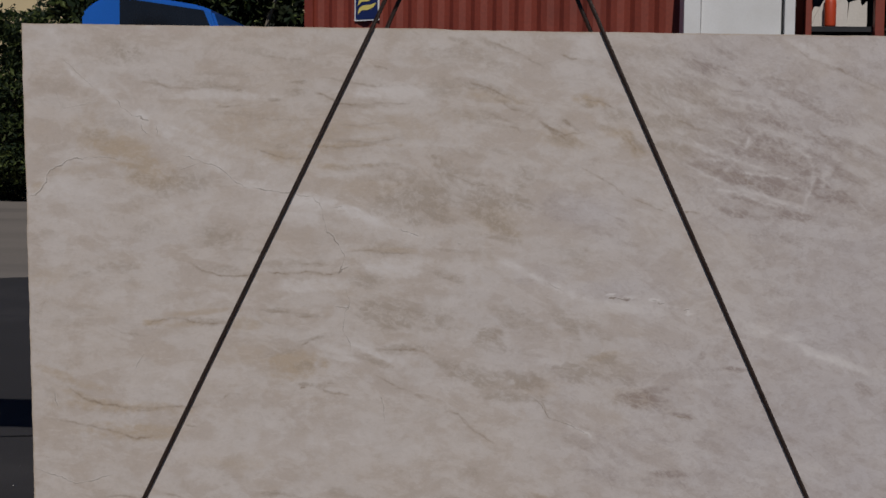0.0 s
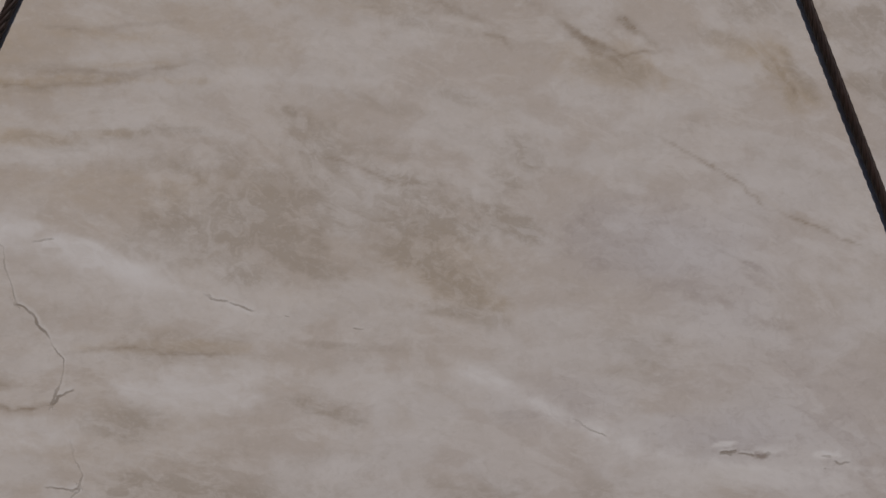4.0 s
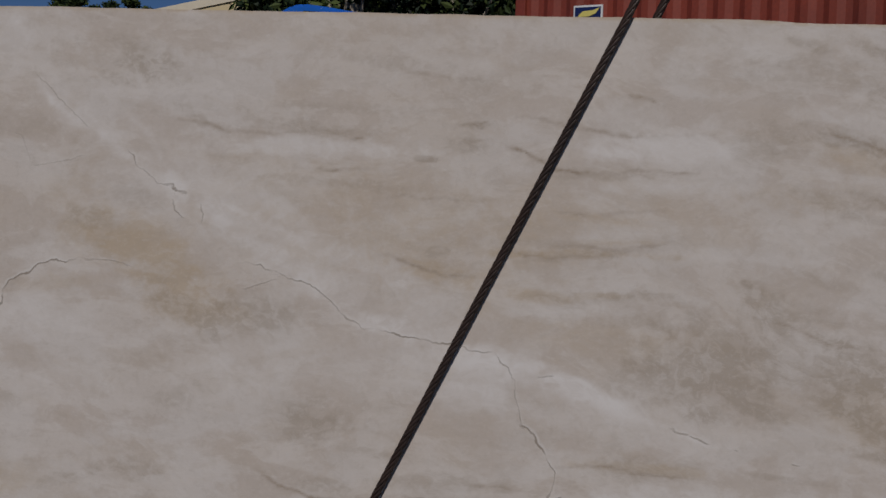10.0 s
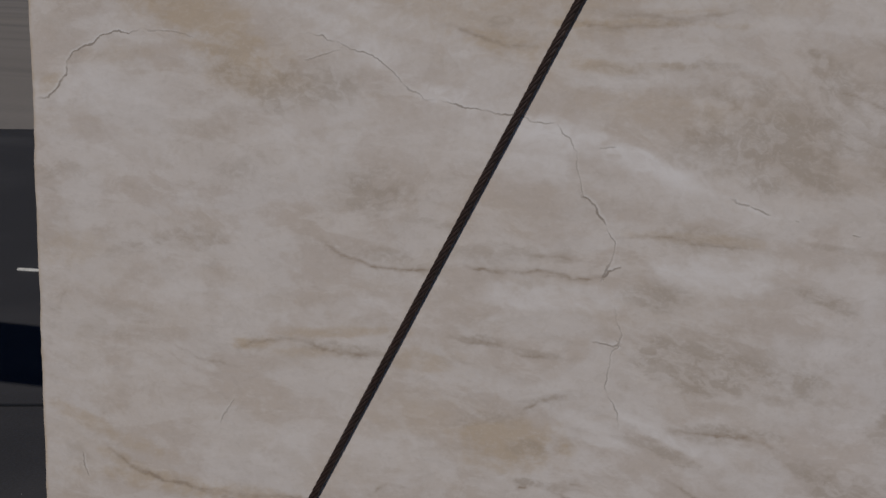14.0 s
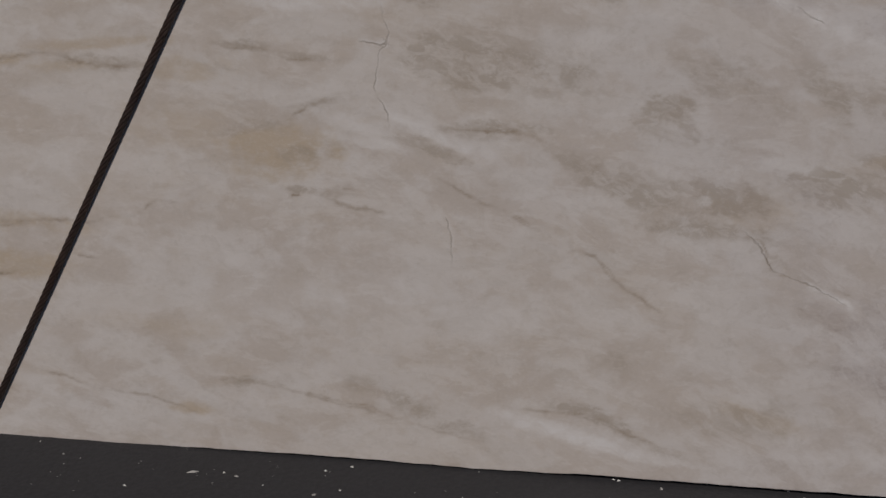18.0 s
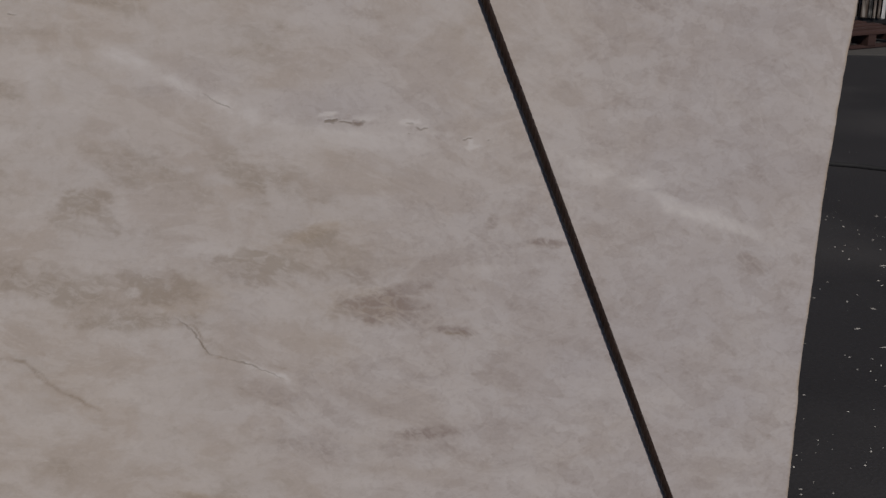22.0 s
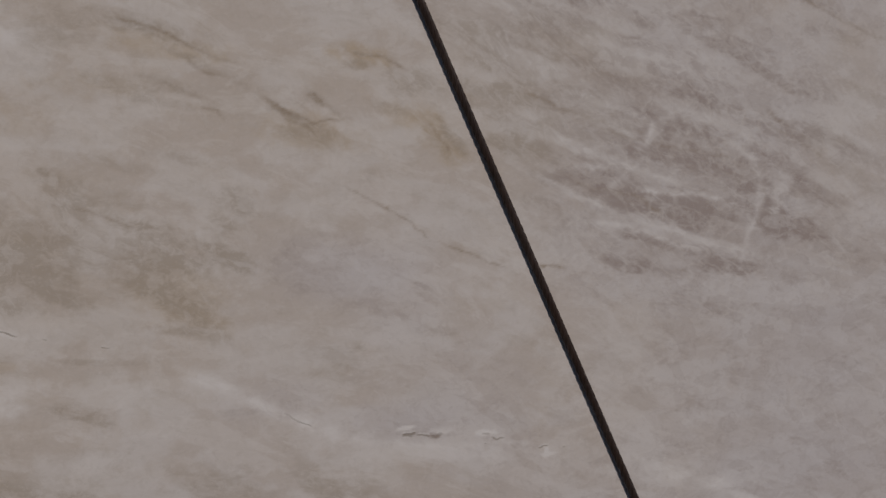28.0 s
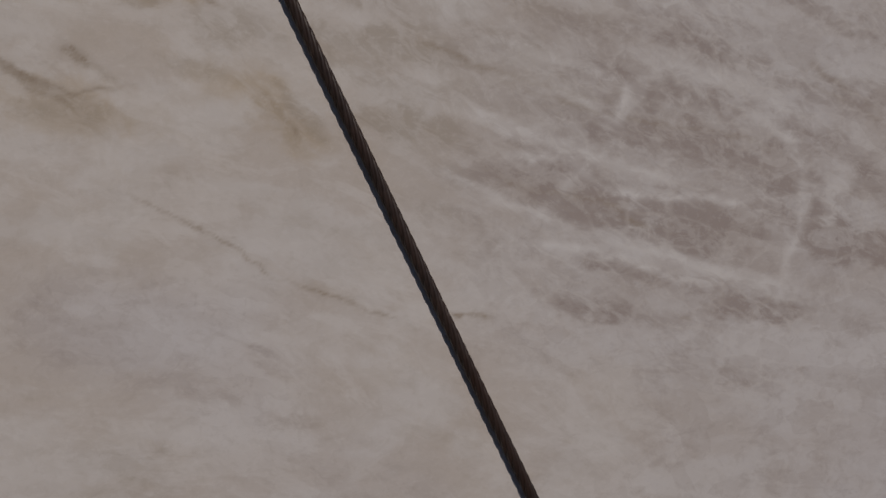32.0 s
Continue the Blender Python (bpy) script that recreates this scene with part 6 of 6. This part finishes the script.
# ---- stacked slabs on edge, on a steel trestle ----
SLAB_TONES = [mat("slab_edge_" + n, c, 0.75, spread=0.55, scale=6, fine=30, stretch=(8, 8, 0.8), bump=0.5, dirt=d, dirt_amount=1.0, dirt_scale=5)
              for n, c, d in (("white", (0.86, 0.85, 0.83), (0.74, 0.72, 0.69)), ("brown", (0.08, 0.058, 0.045), (0.45, 0.41, 0.37)), ("black", (0.018, 0.017, 0.017), (0.42, 0.40, 0.37)), ("tan", (0.14, 0.105, 0.08), (0.55, 0.51, 0.46)))]
trestle = thing("slab_trestle", "low black steel trestle under stacked slabs", "trestle", (7.637, 8.413, 0.02), -38)
for x in (-0.55, 0.55):
    part("beam", box((0.10, 2.2, 0.03), (x + 0.3, 0.6, 0.015), 0.004), DARK_STEEL, trestle)
part("sill", box((1.9, 0.12, 0.05), (0.3, -0.35, 0.055), 0.008), DARK_STEEL, trestle)
part("sill", box((1.9, 0.12, 0.05), (0.3, 1.40, 0.055), 0.008), DARK_STEEL, trestle)
srng = random.Random(12)
x = -0.55
for i in range(22):
    thick = srng.choice((0.02, 0.02, 0.03, 0.05)) if i else 0.12
    tone = 0 if i == 0 else srng.choice((0, 1, 1, 2, 2, 2, 3, 1, 0))
    h = 1.47 + srng.uniform(-0.05, 0.03) if i else 1.51
    dep = 1.9 + srng.uniform(-0.1, 0.06)
    front = -0.42 + srng.uniform(-0.03, 0.05)
    out = [(front + srng.uniform(-0.02, 0.02), 0.0)] + [(front + srng.uniform(-0.014, 0.014), h * k / 7) for k in range(1, 7)]
    out += [(front + srng.uniform(0.02, 0.07), h - srng.uniform(0.0, 0.05)), (front + 0.12, h), (front + dep, h - 0.03), (front + dep, 0)]
    bm = prism(out, thick, "x")
    sl2 = part("stacked_slab", bm, SLAB_TONES[tone])
    sl2.matrix_world = trestle.matrix_world @ pose(x, 0, 0.08)
    tagged(sl2, ("white" if tone == 0 else "dark brown" if tone == 1 else "black" if tone == 2 else "tan") + " stone slab stored on edge in a tight stack", "stone slab", "stacked slabs")
    x += thick + srng.uniform(0.004, 0.018)
ragged = []
for k in range(29):
    z = 1.51 * k / 28
    ragged.append((-0.014 + srng.uniform(-0.024, 0.008), z))
strip_out = ragged + [(0.0, 1.51), (0.0, 0.0)]
strip = part("stacked_slab", prism(strip_out, 1.7, "y", (0, 0, 0)), SLAB_TONES[2])
strip.matrix_world = trestle.matrix_world @ pose(-0.556, -0.40, 0.08)
tagged(strip, "black stone slab with a ragged chipped front edge, stored on edge", "stone slab", "stacked slabs")
sheet = thing("plastic_sheet", "crumpled white plastic sheet over the top of the stack", "sheet")
sheet.matrix_world = trestle.matrix_world
bm = bmesh.new()
bmesh.ops.create_grid(bm, x_segments=64, y_segments=24, size=0.5)
for vtx in bm.verts:
    gx, gy = vtx.co.x + 0.5, vtx.co.y + 0.5
    hang = max(0.0, 0.16 - gy) / 0.16 * (0.04 + 0.14 * max(0.0, 0.25 + noise.noise(Vector((gx * 5.3, 0.3, 4)))) + 0.05 * max(0.0, noise.noise(Vector((gx * 23, 2.3, 4)))))
    ruck = 0.016 * noise.noise(Vector((gx * 6, gy * 5, 1))) + 0.010 * noise.noise(Vector((gx * 31, gy * 22, 2)))
    vtx.co = Vector((-0.585 + gx * (x + 0.66), -0.475 + max(0.0, gy - 0.1) * 1.9 + 0.012 * noise.noise(Vector((gx * 17, gy * 6, 7))), 0.08 + 1.535 - hang + ruck))
part("sheet_cover", bm, mat("white_plastic_sheet", (0.60, 0.59, 0.57), 0.45, spread=0.15, scale=8), sheet, smooth=True)

# reddish pallet lying askew in front of the stack
pallet = thing("pallet", "reddish weathered timber pallet lying on the concrete pad", "pallet", (6.10, 7.37, 0.035), 22)
for x in (-0.5, 0.0, 0.5):
    part("bearer", box((0.10, 1.0, 0.085), (x, 0, 0.0505), 0.004), WOOD, pallet)
for i in range(7):
    part("board", box((1.15, 0.09, 0.022), (0, -0.46 + i * 0.153, 0.104), 0.003), WOOD, pallet)
for y in (-0.45, 0.0, 0.45):
    part("board", box((1.15, 0.09, 0.018), (0, y, 0.0), 0.003), WOOD, pallet)
lump = part("stone_lump", box((0.09, 0.07, 0.05), (0, 0, 0.025), 0.015), CHIP)
lump.matrix_world = pose(6.66, 7.90, 0.02, 0, 0, 20)
tagged(lump, "small white lump of stone on the concrete pad", "stone")

# ---- hoist with red chains behind the stack ----
beam = thing("hoist", "dark steel hoist on a post with hanging red chains", "hoist", (10.38, 11.5, 0))
part("post", box((0.30, 0.30, 4.3), (0.0, 0.0, 2.15), 0.015), DARK_STEEL, beam)
part("top_beam", box((4.2, 0.24, 0.30), (-1.9, 0, 4.15), 0.015), DARK_STEEL, beam)
part("boom", box((2.3, 0.26, 0.34), (-0.95, -0.05, 3.30), 0.02, turn=Euler((0, radians(3), 0)).to_matrix()), DARK_STEEL, beam)
part("boom_flange", box((2.3, 0.34, 0.04), (-0.95, -0.05, 3.145), 0.008, turn=Euler((0, radians(3), 0)).to_matrix()), DARK_STEEL, beam)
part("boom_strip", box((1.0, 0.03, 0.05), (-0.45, -0.20, 3.43), 0.005, turn=Euler((0, radians(3), 0)).to_matrix()), mat("yellow_strip", (0.5, 0.55, 0.10), 0.5), beam)
RED_CHAIN = mat("red_chain_paint", (0.10, 0.010, 0.013), 0.4, spread=0.3, scale=20)
GREY_WIRE = mat("grey_wire", (0.30, 0.28, 0.26), 0.4, 0.5, spread=0.2)
def ring_link(at, turn, length, radius, bm):
    pts = []
    for k in range(13):
        a = 2 * math.pi * k / 12
        pts.append(Vector(at) + Matrix.Rotation(turn, 3, "Z") @ Vector((math.cos(a) * length * 0.33, 0, math.sin(a) * length * 0.5)))
    tube(pts, radius, 6, bm, closed=False)
for cx, bottom in ((-3.06, 2.80), (-2.11, 2.74)):
    z, k = 4.02, 0
    while z > bottom:
        bm = bmesh.new()
        ring_link((cx, 0, z), (k % 2) * math.pi / 2, 0.095, 0.012, bm)
        part("chain_link", bm, RED_CHAIN, beam, smooth=True)
        z, k = z - 0.069, k + 1
    for side in (-1, 1):
        loop = [(cx + side * (0.02 + 0.09 * math.sin(math.pi * q / 10)) - 0.05, -0.03, 3.15 - 0.075 * q) for q in range(11)]
        part("wire_loop", tube(loop, 0.009, 6), GREY_WIRE, beam, smooth=True)
    part("hook", tube([(cx, 0, bottom + 0.02), (cx, 0, bottom - 0.08), (cx + 0.07, 0, bottom - 0.16), (cx + 0.02, 0, bottom - 0.25), (cx - 0.06, 0, bottom - 0.20)], 0.018, 8), RED_CHAIN, beam, smooth=True)

# ---- jib that carries the slings, out of sight above: its shadow crosses the yard ----
jib = thing("jib_crane", "dark steel jib crane carrying the slings and slab", "crane", (-7.0, -0.70, 0))
part("mast", box((0.6, 0.6, 3.9), (0, 0, 1.95), 0.02), DARK_STEEL, jib)
part("boom", box((7.6, 0.30, 0.48), (3.7, 0, 2.90), 0.02), DARK_STEEL, jib)
part("cross_arm", box((0.22, 0.80, 0.12), (7.075, 0.36, 2.64), 0.03), DARK_STEEL, jib)
part("hose", tube([(0.3 + 0.35 * i, -0.2, 2.1 + 0.012 * (i - 6) ** 2) for i in range(13)], 0.035, 8), RUBBER, jib)

# ---- small things on the asphalt ----
stick = part("timber_lath", box((0.50, 0.011, 0.010), (0, 0, 0.006), 0.002), STICK_WOOD)
stick.matrix_world = pose(0.64, -0.075, 0.013, 0, 0, 33)
tagged(stick, "thin bare timber lath lying under the slab edge", "lath")
hose = part("cable", tube([(2.9 + 0.11 * i, 3.45 - 0.02 * i - 0.02 * i * i * 0.25 + 0.03 * math.sin(i), 0.02) for i in range(26)], 0.012, 7), RUBBER, smooth=True)
tagged(hose, "black rubber cable lying across the asphalt", "cable")
grng = np.random.RandomState(3)
verts, faces = [], []
for i in range(1500):
    if 420 <= i < 620:
        cx, cy = 1.55 + 2.6 * grng.rand() ** 1.4, 0.15 + 2.6 * grng.rand()
    elif i < 260 or i >= 620:
        cx, cy = grng.uniform(-2.2, 3.6), grng.normal(0.0, 0.22) if i % 4 else grng.uniform(0.2, 2.4)
    else:
        cx, cy = grng.uniform(-6, 5), grng.uniform(0.3, 5.5)
    s = 0.0010 + (0.0030 if i < 420 or i >= 620 else 0.0042) * grng.rand() ** 4
    base = len(verts)
    for k in range(4):
        a = 2 * math.pi * k / 4 + grng.uniform(-0.4, 0.4)
        verts.append((cx + math.cos(a) * s, cy + math.sin(a) * s * grng.uniform(0.4, 1), 0.0125))
    verts.append((cx, cy, 0.0125 + s * 0.8))
    faces += [(base + k, base + (k + 1) % 4, base + 4) for k in range(4)]
me = bpy.data.meshes.new("stone_chips")
me.from_pydata(verts, [], faces)
tagged(part("stone_chips", me, CHIP), "scattered white stone chips on the asphalt", "stone chips", kind="stuff")
# flat white splinters thrown out beside the slab
verts, faces = [], []
for i in range(150):
    cx, cy = (1.5 + 1.9 * grng.rand() ** 1.2, 0.02 + 2.3 * grng.rand()) if i < 130 else (grng.uniform(-1.5, 1.6), grng.normal(-0.10, 0.10))
    long, wide, turn = 0.003 + 0.016 * grng.rand() ** 4, 0.002 + 0.003 * grng.rand(), grng.normal(0.0, 0.7)
    base = len(verts)
    for a, b, c in ((-1, -0.6, 0), (0.2, -1, 0), (1, 0.2, 0), (-0.3, 1, 0), (0, 0, 1)):
        verts.append((cx + a * long * math.cos(turn) - b * wide * math.sin(turn), cy + a * long * math.sin(turn) + b * wide * math.cos(turn), 0.0125 + c * (0.002 + 0.2 * wide)))
    faces += [(base + k, base + (k + 1) % 4, base + 4) for k in range(4)]
me = bpy.data.meshes.new("stone_splinters")
me.from_pydata(verts, [], faces)
tagged(part("stone_splinters", me, mat("dusty_splinter", (0.36, 0.34, 0.32), 0.85, spread=0.3, scale=12)), "flat white stone splinters lying on the asphalt", "stone chips", kind="stuff")
sliver = part("stone_sliver", prism([(-0.06, -0.008), (0.02, -0.012), (0.07, 0.0), (0.01, 0.012), (-0.05, 0.009)], 0.012, "z", bevel=0.002), CHIP)
sliver.matrix_world = pose(-3.58, 3.50, 0.012, 0, 0, 8)
tagged(sliver, "long white sliver of stone lying on the asphalt", "stone")
crack_line = bmesh.new()
run = [(-4.6 + 0.2 * i, 1.22 + 0.032 * i + 0.03 * math.sin(1.9 * i) + 0.02 * math.sin(4.1 * i)) for i in range(15)]
edge_a = [crack_line.verts.new((x, y - 0.012 - 0.008 * math.sin(2.7 * x * 9), 0.0155)) for x, y in run]
edge_b = [crack_line.verts.new((x, y + 0.014 + 0.008 * math.sin(3.3 * x * 7), 0.0155)) for x, y in run]
for k in range(len(run) - 1):
    crack_line.faces.new((edge_a[k], edge_a[k + 1], edge_b[k + 1], edge_b[k]))
tagged(part("tar_seam", crack_line, TAR), "wandering black tar seam across the asphalt", "tar seam", kind="structure")
